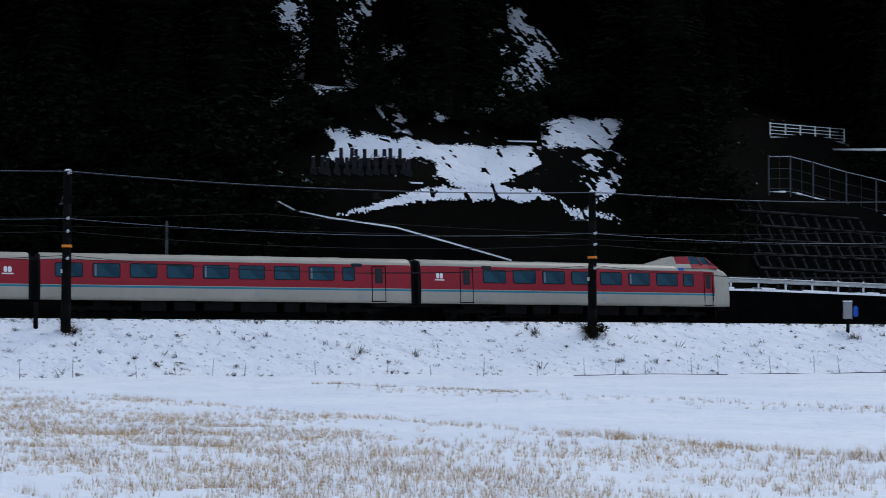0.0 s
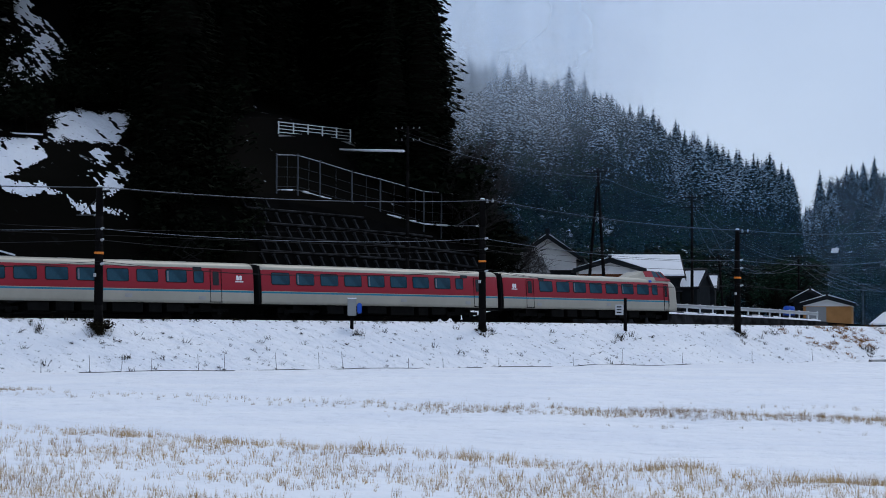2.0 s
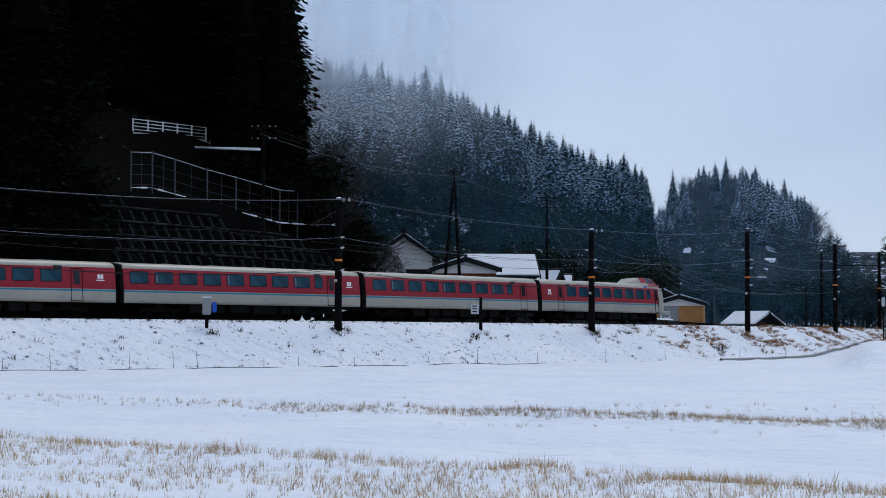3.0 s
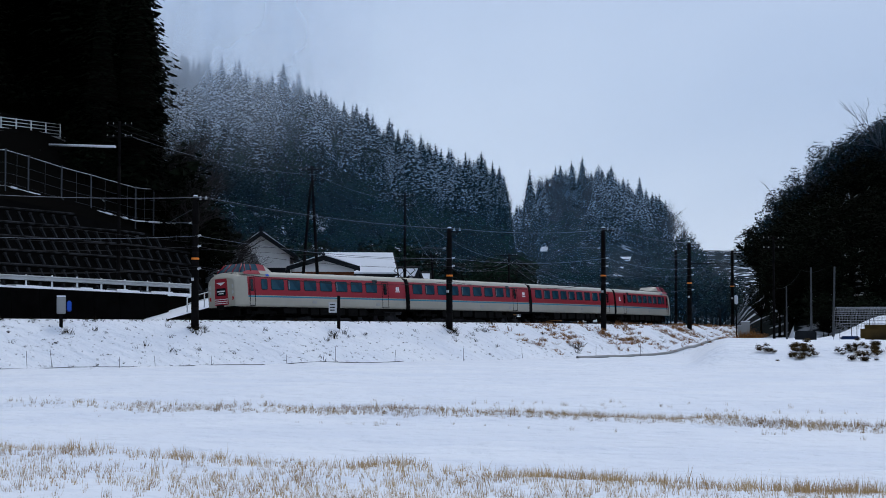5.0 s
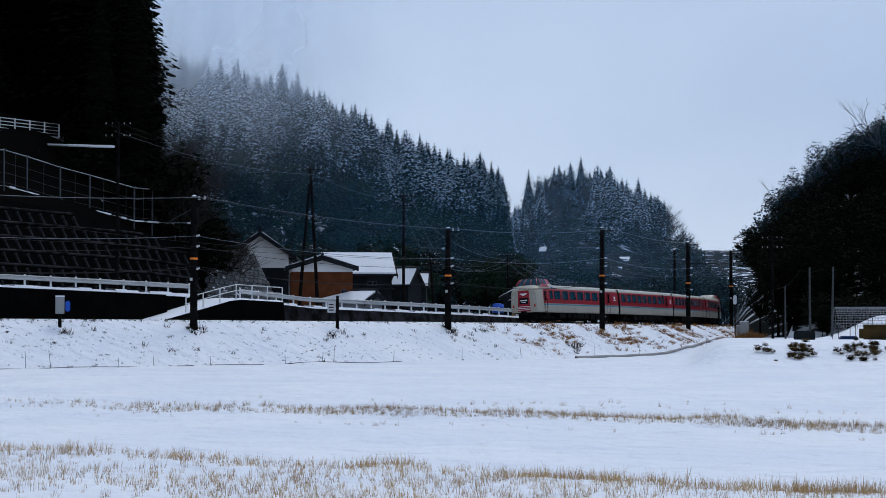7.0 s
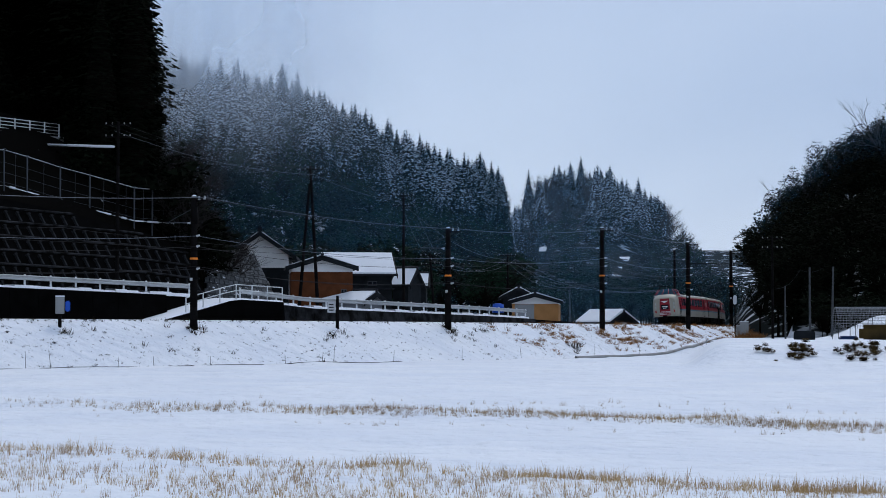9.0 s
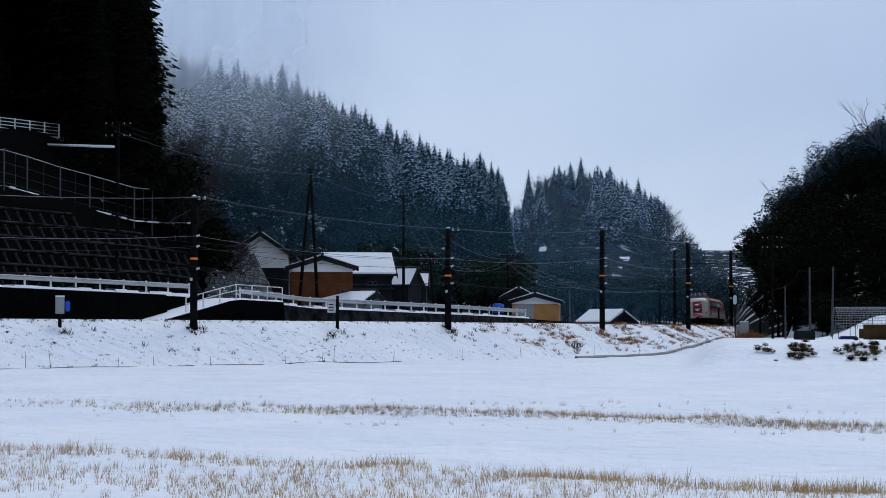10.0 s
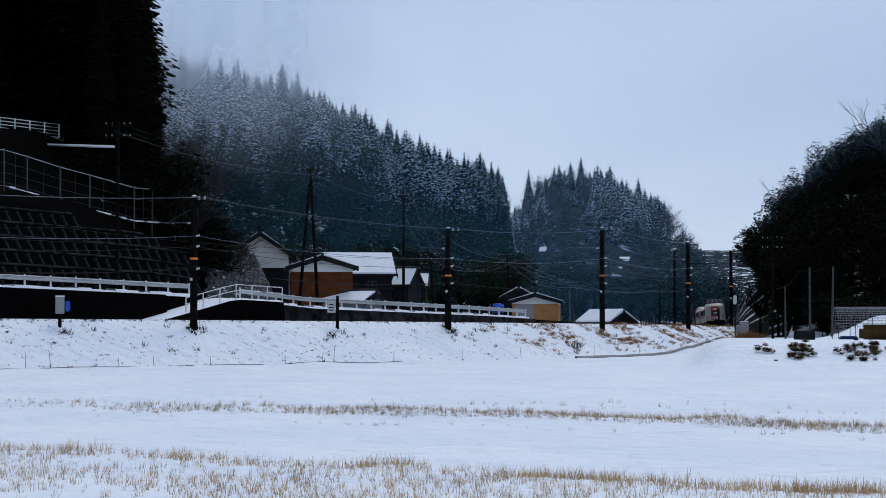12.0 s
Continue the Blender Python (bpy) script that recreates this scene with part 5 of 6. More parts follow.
def wall_line(name, pts, depth, label):
    ob = thing(name, label, "stone wall", kind="structure")
    for a, b in zip(pts, pts[1:]):
        a, b = Vector(a), Vector(b)
        side = Vector((a.x, a.y, 0)).normalized() * 0.45
        for lo, hi, mt, nm, grow in ((-depth, 0.0, SHADED_STONE, "wall", 0.0), (0.0, 0.11, PURE, "snow_cap", 0.06)):
            bm = bmesh.new()
            v = [bm.verts.new(p + o + Vector((0, 0, z))) for p in (a, b) for o in (-side * (0.2 + grow), side) for z in (lo, hi)]
            for f in ((0, 1, 5, 4), (1, 3, 7, 5), (3, 2, 6, 7), (0, 2, 3, 1), (4, 5, 7, 6), (0, 4, 6, 2)):
                bm.faces.new([v[i] for i in f])
            part(nm, bm, mt, ob)


wall_line("terrace_wall", [(*spot(-27.5, 130), 12.5), (*spot(-25.4, 130), 12.42), (*spot(-23.45, 130), 12.3)], 2.2, "dark stone terrace wall capped with snow")
wall_line("path_wall", [(*spot(-27.9, 125), 10.9), (*spot(-27.2, 125), 10.1), (*spot(-26.2, 125), 9.65), (*spot(-24.25, 124), 9.0), (*spot(-22.5, 123), 7.9), (*spot(-20.84, 121), 6.8)], 2.0, "dark sloping wall beside a path, capped with snow")
wall_line("terrace_wall", [(*spot(-22.0, 139), 16.1), (*spot(-20.1, 139), 16.0)], 0.5, "short dark stone wall with snow on top")


def gravestone():
    ob = thing("gravestone", "dark granite gravestone in the snowy clearing", "gravestone", None, "gravestones")
    for nm, w, z0, z1 in (("base", 0.24, -0.3, 0.15), ("plinth", 0.18, 0.15, 0.32), ("pillar", 0.12, 0.32, 1.0)):
        bm = bmesh.new()
        box(bm, -w, w, -w, w, z0, z1)
        bmesh.ops.bevel(bm, geom=bm.edges[:], offset=0.02, segments=1, affect="EDGES")
        part(nm, bm, GRAVE, ob)
    bm = bmesh.new()
    tube(bm, (0, 0, 1.0), (0, 0, 1.06), 0.11, 0.06, n=8)
    part("snow_cap", bm, PURE, ob, "cap of snow")
    return ob


def graves():
    rng = random.Random(12)
    first = gravestone()
    n = 0
    for row, (e, b0, b1, k) in enumerate(((.0835, -26.8, -23.7, 13), (.0880, -26.0, -24.0, 8))):
        for i in range(k):
            b = b0 + (b1 - b0) * (i + rng.uniform(0.2, 0.8)) / k
            d = 122.0
            while d < 160 and (LAND_CACHE(*spot(b, d)) - EYE) / d < e:
                d += 0.3
            x, y = spot(b, d)
            m = pose(x, y, LAND_CACHE(x, y), 0, 0, -b + rng.uniform(-8, 8))
            if n == 0:
                first.matrix_basis = m
            else:
                copy_thing(first, m)
            n += 1


graves()


# ---------------------------------------------------------------- houses
def house(name, b, d, turn, w, l, eave, ridge, parts_, label, roof_mat=None, snow=0.16, over=0.5, base=None):
    """A gabled house: w across the gable, which faces -y, l deep. parts_: wall bands (top, material)."""
    x, y = spot(b, d)
    z0 = LAND_CACHE(x, y) - 0.3 if base is None else base
    ob = thing(name, label, "house", pose(x, y, 0, rz=turn), "houses of the village")
    h = w / 2
    lo = z0
    for top, mt in parts_:
        bm = bmesh.new()
        t = min(top, eave)
        box(bm, -h, h, -l / 2, l / 2, lo, t)
        if top > eave:
            k = (ridge - top) / (ridge - eave) if top < ridge else 0
            prism(bm, [(-h, eave), (h, eave), (h * max(k, 0.001), min(top, ridge)), (-h * max(k, 0.001), min(top, ridge))], -l / 2, l / 2)
        part("wall", bm, mt, ob)
        lo = t
    sl = (ridge - eave) / h
    for sx in (-1, 1):
        bm = bmesh.new()
        e = h + over
        ze = eave - over * sl
        prism(bm, [(0, ridge), (sx * e, ze), (sx * e, ze + 0.16), (0, ridge + 0.18)], -l / 2 - over, l / 2 + over)
        part("roof", bm, roof_mat or TILE, ob)
        bm = bmesh.new()
        prism(bm, [(0, ridge + 0.18), (sx * (e - 0.10), ze + 0.17), (sx * (e - 0.12), ze + 0.16 + snow * 0.8), (0, ridge + 0.2 + snow)], -l / 2 - over + 0.14, l / 2 + over - 0.14)
        part("roof_snow", bm, PURE, ob, "blanket of snow on the roof")
        bm = bmesh.new()
        y0 = -l / 2 - over - 0.03
        prism(bm, [(0, ridge + 0.12), (sx * e, ze + 0.10), (sx * e, ze - 0.24), (0, ridge - 0.28)], y0, y0 + 0.06)
        part("bargeboard", bm, DARK_BOARD, ob)
    bm = bmesh.new()
    tube(bm, (0, -l / 2 - over, ridge + 0.26), (0, l / 2 + over, ridge + 0.26), 0.16, n=8)
    part("ridge_cap", bm, TILE, ob)
    return ob


def window(parent, x, y, z, w, h, along_x=True):
    bm = bmesh.new()
    if along_x:
        box(bm, x - w / 2, x + w / 2, y - 0.03, y + 0.02, z, z + h)
    else:
        box(bm, x - 0.03, x + 0.02, y - w / 2, y + w / 2, z, z + h)
    win = part("window", bm, STEEL, parent)
    for k in (0, 1):
        bm = bmesh.new()
        a = -w / 2 + 0.05 + k * w / 2
        if along_x:
            box(bm, x + a, x + a + w / 2 - 0.1, y - 0.045, y - 0.031, z + 0.05, z + h - 0.05)
        else:
            box(bm, x - 0.045, x - 0.031, y + a, y + a + w / 2 - 0.1, z + 0.05, z + h - 0.05)
        part("pane", bm, GLASS_DARK, win)


H_A = house("house", -5.28, 184, 2, 5.2, 9, 9.5, 11.25, ((8.1, DARK_BOARD), (11.25, PLASTER)), "white plastered house with a dark tiled gable roof", over=0.75, snow=0.08)
bm = bmesh.new()
box(bm, -0.22, 0.22, -5.3, -4.9, 11.3, 11.9)
bmesh.ops.bevel(bm, geom=bm.edges[:], offset=0.08, segments=2, affect="EDGES")
part("ridge_end_tile", bm, TILE, H_A)
bm = bmesh.new()
prism(bm, [(2.6, 8.9), (4.6, 8.2), (4.6, 8.35), (2.6, 9.08)], -4.6, 1.5)
part("lean_to_roof", bm, TILE, H_A)
bm = bmesh.new()
box(bm, 2.62, 4.2, -4.2, 1.2, 4.6, 8.3)
part("lean_to_wall", bm, PLASTER, H_A)
H_B = house("house", -3.60, 172, 6, 5.3, 6.5, 7.85, 8.65, ((7.4, BROWN_BOARD), (8.65, PLASTER)), "brown boarded outbuilding with a white gable and snowy roof", snow=0.10)
window(H_B, 1.9, -3.25, 5.2, 0.5, 0.7)
bm = bmesh.new()
prism(bm, [(1.0, 8.12), (1.35, 8.12), (1.35, 8.34), (1.0, 8.34)], -3.29, -3.25)
part("gable_vent", bm, TILE, H_B)
for k in range(13):
    bm = bmesh.new()
    xx = -2.5 + k * 5.0 / 12
    box(bm, xx - 0.02, xx + 0.02, -3.275, -3.25, 4.2, 7.4)
    part("batten", bm, BROWN_BOARD, H_B)
H_C = house("house", -2.55, 188, 98, 7.0, 6.1, 7.75, 9.45, ((9.45, DARK_BOARD),), "dark timber house with a broad snow-covered roof", snow=0.24)
window(H_C, -3.5, -1.2, 6.6, 0.9, 0.42, False)
window(H_C, -3.5, 1.9, 5.5, 1.2, 0.9, False)
bm = bmesh.new()
for k in range(24):
    tube(bm, (-4.02, -3.4 + k * 0.296, 7.58), (-3.85, -3.4 + k * 0.296, 7.66), 0.085, n=6)
part("eave_tiles", bm, TILE, H_C, "row of dark round eave tiles")
bm = bmesh.new()
box(bm, -4.7, -3.52, -3.2, 3.0, 6.25, 6.36)
part("canopy", bm, TILE, H_C)
H_D = house("house", -1.05, 193, 70, 3.6, 1.6, 6.9, 8.3, ((8.3, DARK_BOARD),), "small dark house with snow on its roof", snow=0.12, over=0.35)
H_D2 = house("house", -0.67, 199, 88, 3.4, 1.3, 6.9, 7.95, ((7.95, DARK_BOARD),), "small dark annexe with snow on its roof", snow=0.16, over=0.35)
H_E = house("shed", -2.66, 169.0, 62, 3.4, 4.0, 4.85, 5.5, ((5.5, NET),), "low shed with snow on its ribbed roof", snow=0.12)
H_F = house("barn", 2.75, 214, -5, 5.0, 8, 5.55, 6.25, ((5.25, TAN_BOARD), (6.25, PLASTER)), "tan and white gabled barn beside the track", base=3.0, snow=0.10)
bm = bmesh.new()
box(bm, -2.2, -0.1, -4.04, -4.0, 3.2, 5.2)
part("shutter", bm, GREY_BOX, H_F, "pale grey roller shutter")
for k in range(7):
    bm = bmesh.new()
    box(bm, 0.05 + k * 0.36, 0.08 + k * 0.36, -4.03, -4.0, 3.1, 5.25)
    part("batten", bm, TAN_BOARD, H_F)
H_F2 = house("shed", 2.25, 222, -4, 3.6, 6, 6.2, 7.1, ((7.1, DARK_BOARD),), "dark shed with snow on its roof behind the barn", base=3.0, snow=0.12)
H_G = house("shed", 4.80, 242, 42, 4.3, 5.0, 3.5, 4.6, ((4.6, DARK_BOARD),), "low dark shed under thick snow", snow=0.3, base=1.8)
bm = bmesh.new()
box(bm, -0.3, 0.9, -2.55, -2.5, 2.0, 3.4)
part("shed_door", bm, PORCELAIN, H_G, "pale shed door")
for b, d, z, w, l in ((5.28, 604, 25.2, 4.6, 3.6), (5.12, 590, 21.6, 2.8, 2.2), (2.95, 600, 28.2, 2.4, 1.5)):
    house("house", b, d, 75, w, l, z - 0.9, z, ((z, DARK_BOARD),), "distant house with a snow-covered roof among trees", snow=0.3)
bm = bmesh.new()
tube(bm, (0, 0, 0), (0, 0, 0.9), 0.62, 0.58, n=20)
tube(bm, (0, 0, 0.9), (0, 0, 1.0), 0.58, 0.3, n=20)
tagged(part("water_tank", bm, BLUE, None, "", pose(*spot(1.62, 207), 4.25)), "bright blue plastic water tank near the barn", "tank")
bm = bmesh.new()
box(bm, -0.6, 0.6, -0.6, 0.6, -1.5, 0)
tagged(part("tank_stand", bm, CRIB, None, "", pose(*spot(1.62, 207), 4.25)), "dark block stand under the water tank", "stand")


# stone-pitched slope beside the first house
def stone_slope():
    a = Vector((*spot(-6.6, 158), 0))
    ob = thing("stone_wall", "grey stone-pitched slope beside the white house", "stone wall", kind="structure")
    bm = bmesh.new()
    P = [Vector((*spot(-7.0, 160), 4.4)), Vector((*spot(-4.75, 168), 4.2)), Vector((*spot(-5.55, 172), 9.0)), Vector((*spot(-7.0, 168), 10.0))]
    bm.faces.new([bm.verts.new(p) for p in P])
    bmesh.ops.solidify(bm, geom=bm.faces[:], thickness=-0.4)
    part("backing", bm, SHADED_STONE, ob)
    rng = random.Random(3)
    n = (P[1] - P[0]).cross(P[3] - P[0]).normalized()
    if n.y > 0:
        n = -n
    rows, cols = 12, 14
    for j in range(rows):
        for i in range(cols):
            u0, u1, v0, v1 = i / cols, (i + 0.94) / cols, j / rows, (j + 0.92) / rows
            sh = 0.5 / cols if j % 2 else 0
            q = []
            for uu, vv in ((u0, v0), (u1, v0), (u1, v1), (u0, v1)):
                uu = min(1, uu + sh)
                q.append(P[0].lerp(P[1], uu).lerp(P[3].lerp(P[2], uu), vv))
            c = sum(q, Vector()) / 4
            bm = bmesh.new()
            lift = rng.uniform(0.05, 0.14)
            lo = [bm.verts.new(p) for p in q]
            hi = [bm.verts.new(p.lerp(c, 0.14) + n * lift) for p in q]
            bm.faces.new(hi)
            for k in range(4):
                bm.faces.new((lo[k], lo[(k + 1) % 4], hi[(k + 1) % 4], hi[k]))
            part("stone", bm, STONE_SNOW, ob)


STONE_SNOW = snowy("pitching_stone", (0.13, 0.135, 0.14), (0.08, 0.085, 0.09), lo=0.35, hi=0.6, size=0.5, cut=0.70)
stone_slope()


# ---------------------------------------------------------------- lineside boxes, signs, stakes
def bank_point(b, u):
    s = along(b, u)
    x, y, h = track(s, u)
    if s > 190:
        x, y = spot(b, 224 - u)
    return x, y, LAND_CACHE(x, y), h


def control_box(b, u, w, hgt, foot, label, post=0.11):
    x, y, z, h = bank_point(b, u)
    ob = thing("control_box", label, "control box", pose(x, y, z, rz=-b))
    bm = bmesh.new()
    box(bm, -w / 2, w / 2, -0.25, 0.25, foot, foot + hgt)
    bmesh.ops.bevel(bm, geom=bm.edges[:], offset=0.03, segments=2, affect="EDGES")
    part("cabinet", bm, GREY_BOX, ob)
    bm = bmesh.new()
    box(bm, -w / 2 + 0.06, w / 2 - 0.06, -0.275, -0.25, foot + 0.08, foot + hgt - 0.08)
    part("cabinet_door", bm, GREY_BOX, ob)
    bm = bmesh.new()
    tube(bm, (0, 0, -0.3), (0, 0, foot + 0.02), post, n=10)
    part("post", bm, POLE, ob)
    bm = bmesh.new()
    box(bm, -w / 2, w / 2, -0.25, 0.25, foot + hgt, foot + hgt + 0.07)
    part("snow_cap", bm, PURE, ob)
    return ob


c1 = control_box(-11.12, 4.4, 0.55, 1.05, 0.8, "grey control box on a dark post with a blue cover")
bm = bmesh.new()
box(bm, 0.33, 0.62, -0.2, 0.2, 0.95, 1.6)
bmesh.ops.bevel(bm, geom=bm.edges[:], offset=0.06, segments=2, affect="EDGES")
part("cover", bm, BLUE, c1, "bright blue cover")
control_box(8.62, 2.5, 0.55, 1.1, 0.25, "grey signal cabinet by the track")
control_box(8.78, 3.0, 1.0, 1.7, 0.15, "tall grey signal cabinet by the track")


def sign_post(b, u, hgt, label, plate=True):
    x, y, z, h = bank_point(b, u)
    ob = thing("sign_post", label, "sign post", pose(x, y, z, rz=-b))
    bm = bmesh.new()
    tube(bm, (0, 0, -0.3), (0, 0, hgt), 0.13, 0.11, n=10)
    part("post", bm, POLE, ob)
    if plate:
        bm = bmesh.new()
        box(bm, -0.72, -0.14, -0.05, 0.0, hgt * 0.48, hgt * 0.48 + 0.75)
        pl = part("plate", bm, PORCELAIN, ob, "white plate with dark bars")
        for k in range(3):
            bm = bmesh.new()
            box(bm, -0.62, -0.28, -0.06, -0.052, hgt * 0.48 + 0.14 + 0.2 * k, hgt * 0.48 + 0.22 + 0.2 * k)
            part("bar", bm, TRAIN_DARK, pl)


sign_post(-3.10, 4.5, 2.35, "short dark post with a white plate")
sign_post(8.05, 3.4, 2.1, "short dark marker post", False)
sign_post(-34.65, 4.4, 1.3, "short weathered marker post", False)
x, y, z, h = bank_point(8.52, 2.9)
ob = thing("signal", "pale round-ended signal plate beside the track", "signal", pose(x, y, z, rz=-8.5))
bm = bmesh.new()
tube(bm, (0, 0, -0.3), (0, 0, 4.0), 0.07, n=8)
part("post", bm, POLE, ob)
bm = bmesh.new()
prism(bm, [(0.2 * math.cos(radians(a)), 4.3 + (0.32 if 0 <= a % 360 <= 180 else -0.32) + 0.2 * math.sin(radians(a))) for a in range(0, 360, 20)], -0.08, -0.02)
part("plate", bm, PORCELAIN, ob)


def stakes():
    rng = random.Random(8)
    bm = bmesh.new()
    tube(bm, (0, 0, -0.2), (0, 0, 1.0), 0.014, 0.012, n=6)
    me = mesh_of("stake", bm, POLE_CONC)
    b = -36.0
    while b < 8:
        u = rng.choice((9.8, 10.6, 11.4)) + rng.uniform(-0.4, 0.4)
        x, y, z, h = bank_point(b, u)
        ob = new("stake", me)
        ob.matrix_basis = pose(x, y, z, rng.uniform(-6, 6), rng.uniform(-6, 6), 0) @ Matrix.Diagonal((1, 1, rng.uniform(0.6, 1.1), 1))
        tagged(ob, "thin wooden stake in the snow", "stake", "stakes along the field")
        b += rng.uniform(0.7, 2.3)


stakes()


def hose(b0, b1, u0, u1, r, material, name, label):
    bm = bmesh.new()
    pts = []
    for k in range(31):
        f = k / 30
        x, y, z, h = bank_point(b0 + (b1 - b0) * f, u0 + (u1 - u0) * f ** 2)
        pts.append(Vector((x, y, z + r * 0.7)))
    chain(bm, pts, r, 6)
    tagged(part(name, bm, material), label, "pipe")


hose(-19.0, -1.2, 10.2, 9.6, 0.022, POLE, "hose", "thin black hose along the foot of the bank")
hose(3.9, 8.0, 11.2, 6.8, 0.13, CONCRETE, "drain", "grey curved drain along the snowy bank")


def greenhouse(b, d, turn, w, l, label):
    x, y = spot(b, d)
    z = LAND_CACHE(x, y)
    ob = thing("greenhouse", label, "greenhouse", pose(x, y, z, rz=turn))
    for k in range(9):
        yy = -l / 2 + l * k / 8
        bm = bmesh.new()
        chain(bm, [(w / 2 * math.cos(math.pi * i / 12), yy, 0.9 + 1.9 * math.sin(math.pi * i / 12)) for i in range(13)], 0.03, 5)
        for sx in (-1, 1):
            tube(bm, (sx * w / 2, yy, -0.3), (sx * w / 2, yy, 0.9), 0.03, n=5)
        part("hoop", bm, STEEL, ob)
    for i in range(1, 24):
        a = math.pi * i / 24
        bm = bmesh.new()
        tube(bm, (w / 2 * math.cos(a), -l / 2, 0.9 + 1.9 * math.sin(a)), (w / 2 * math.cos(a), l / 2, 0.9 + 1.9 * math.sin(a)), 0.012, n=4)
        part("net_line", bm, NET, ob)
    bm = bmesh.new()
    for k in range(52):
        yy = -l / 2 + l * k / 51
        chain(bm, [(w / 2 * math.cos(math.pi * i / 10), yy, 0.9 + 1.9 * math.sin(math.pi * i / 10)) for i in range(11)], 0.010, 3)
    tagged(part("net", bm, NET, ob, "grey netting"), kind="stuff")
    bm = bmesh.new()
    box(bm, -w / 2, w / 2, -l / 2 - 0.02, -l / 2 + 0.02, 0.0, 0.95)
    part("end_wall", bm, NET, ob)


NET_SNOW = snowy("snowy_netting", (0.10, 0.105, 0.115), (0.07, 0.075, 0.08), lo=0.3, hi=0.7, size=1.3, cut=0.55)
greenhouse(13.35, 174, 74, 6.5, 12, "arched greenhouse with grey netting and snow")
bm = bmesh.new()
box(bm, -0.7, 0.7, -0.4, 0.4, 0, 0.42)
bmesh.ops.bevel(bm, geom=bm.edges[:], offset=0.1, segments=2, affect="EDGES")
tagged(part("tarpaulin", bm, mat("dull_blue_tarpaulin", (0.01, 0.03, 0.09), 0.6), None, "", pose(*spot(11.75, 160), LAND_CACHE(*spot(11.75, 160)) - 0.1)), "dull blue tarpaulin heap beside the greenhouse", "tarpaulin")


for b, d, w, hgt, nm, lab in ((10.5, 150, 1.6, 0.75, "crate", "dark weathered wooden crate on the snowy field edge"), (12.6, 165, 3.2, 1.3, "straw_heap", "dark brown straw heap beside the greenhouse")):
    bm = bmesh.new()
    box(bm, -w / 2, w / 2, -0.6, 0.6, -0.2, hgt)
    bmesh.ops.bevel(bm, geom=bm.edges[:], offset=0.08 if nm == "crate" else 0.35, segments=2, affect="EDGES")
    tagged(part(nm, bm, DARK_BOARD if nm == "crate" else BUSH_BROWN, None, "", pose(*spot(b, d), LAND_CACHE(*spot(b, d)), rz=-b)), lab, nm.replace("_", " "))


# ---------------------------------------------------------------- plants
def tuft_tpl(rng, n, hgt, wide, lean, blade=0.0038):
    V, F, M = [], [], []
    for i in range(n):
        a, r = rng.uniform(0, 6.283), rng.uniform(0, wide)
        x, y = r * math.cos(a), r * math.sin(a)
        b = rng.uniform(0, 6.283)
        w = blade * rng.uniform(0.7, 1.3)
        h = hgt * rng.uniform(0.55, 1.15)
        lx, ly = rng.gauss(0, lean) * h, rng.gauss(0, lean) * h
        k = len(V)
        V += [(x - w * math.cos(b), y - w * math.sin(b), -0.03), (x + w * math.cos(b), y + w * math.sin(b), -0.03), (x + lx, y + ly, h)]
        F.append((k, k + 1, k + 2))
        M.append(0)
    return np.array(V), np.array(F), np.array(M)


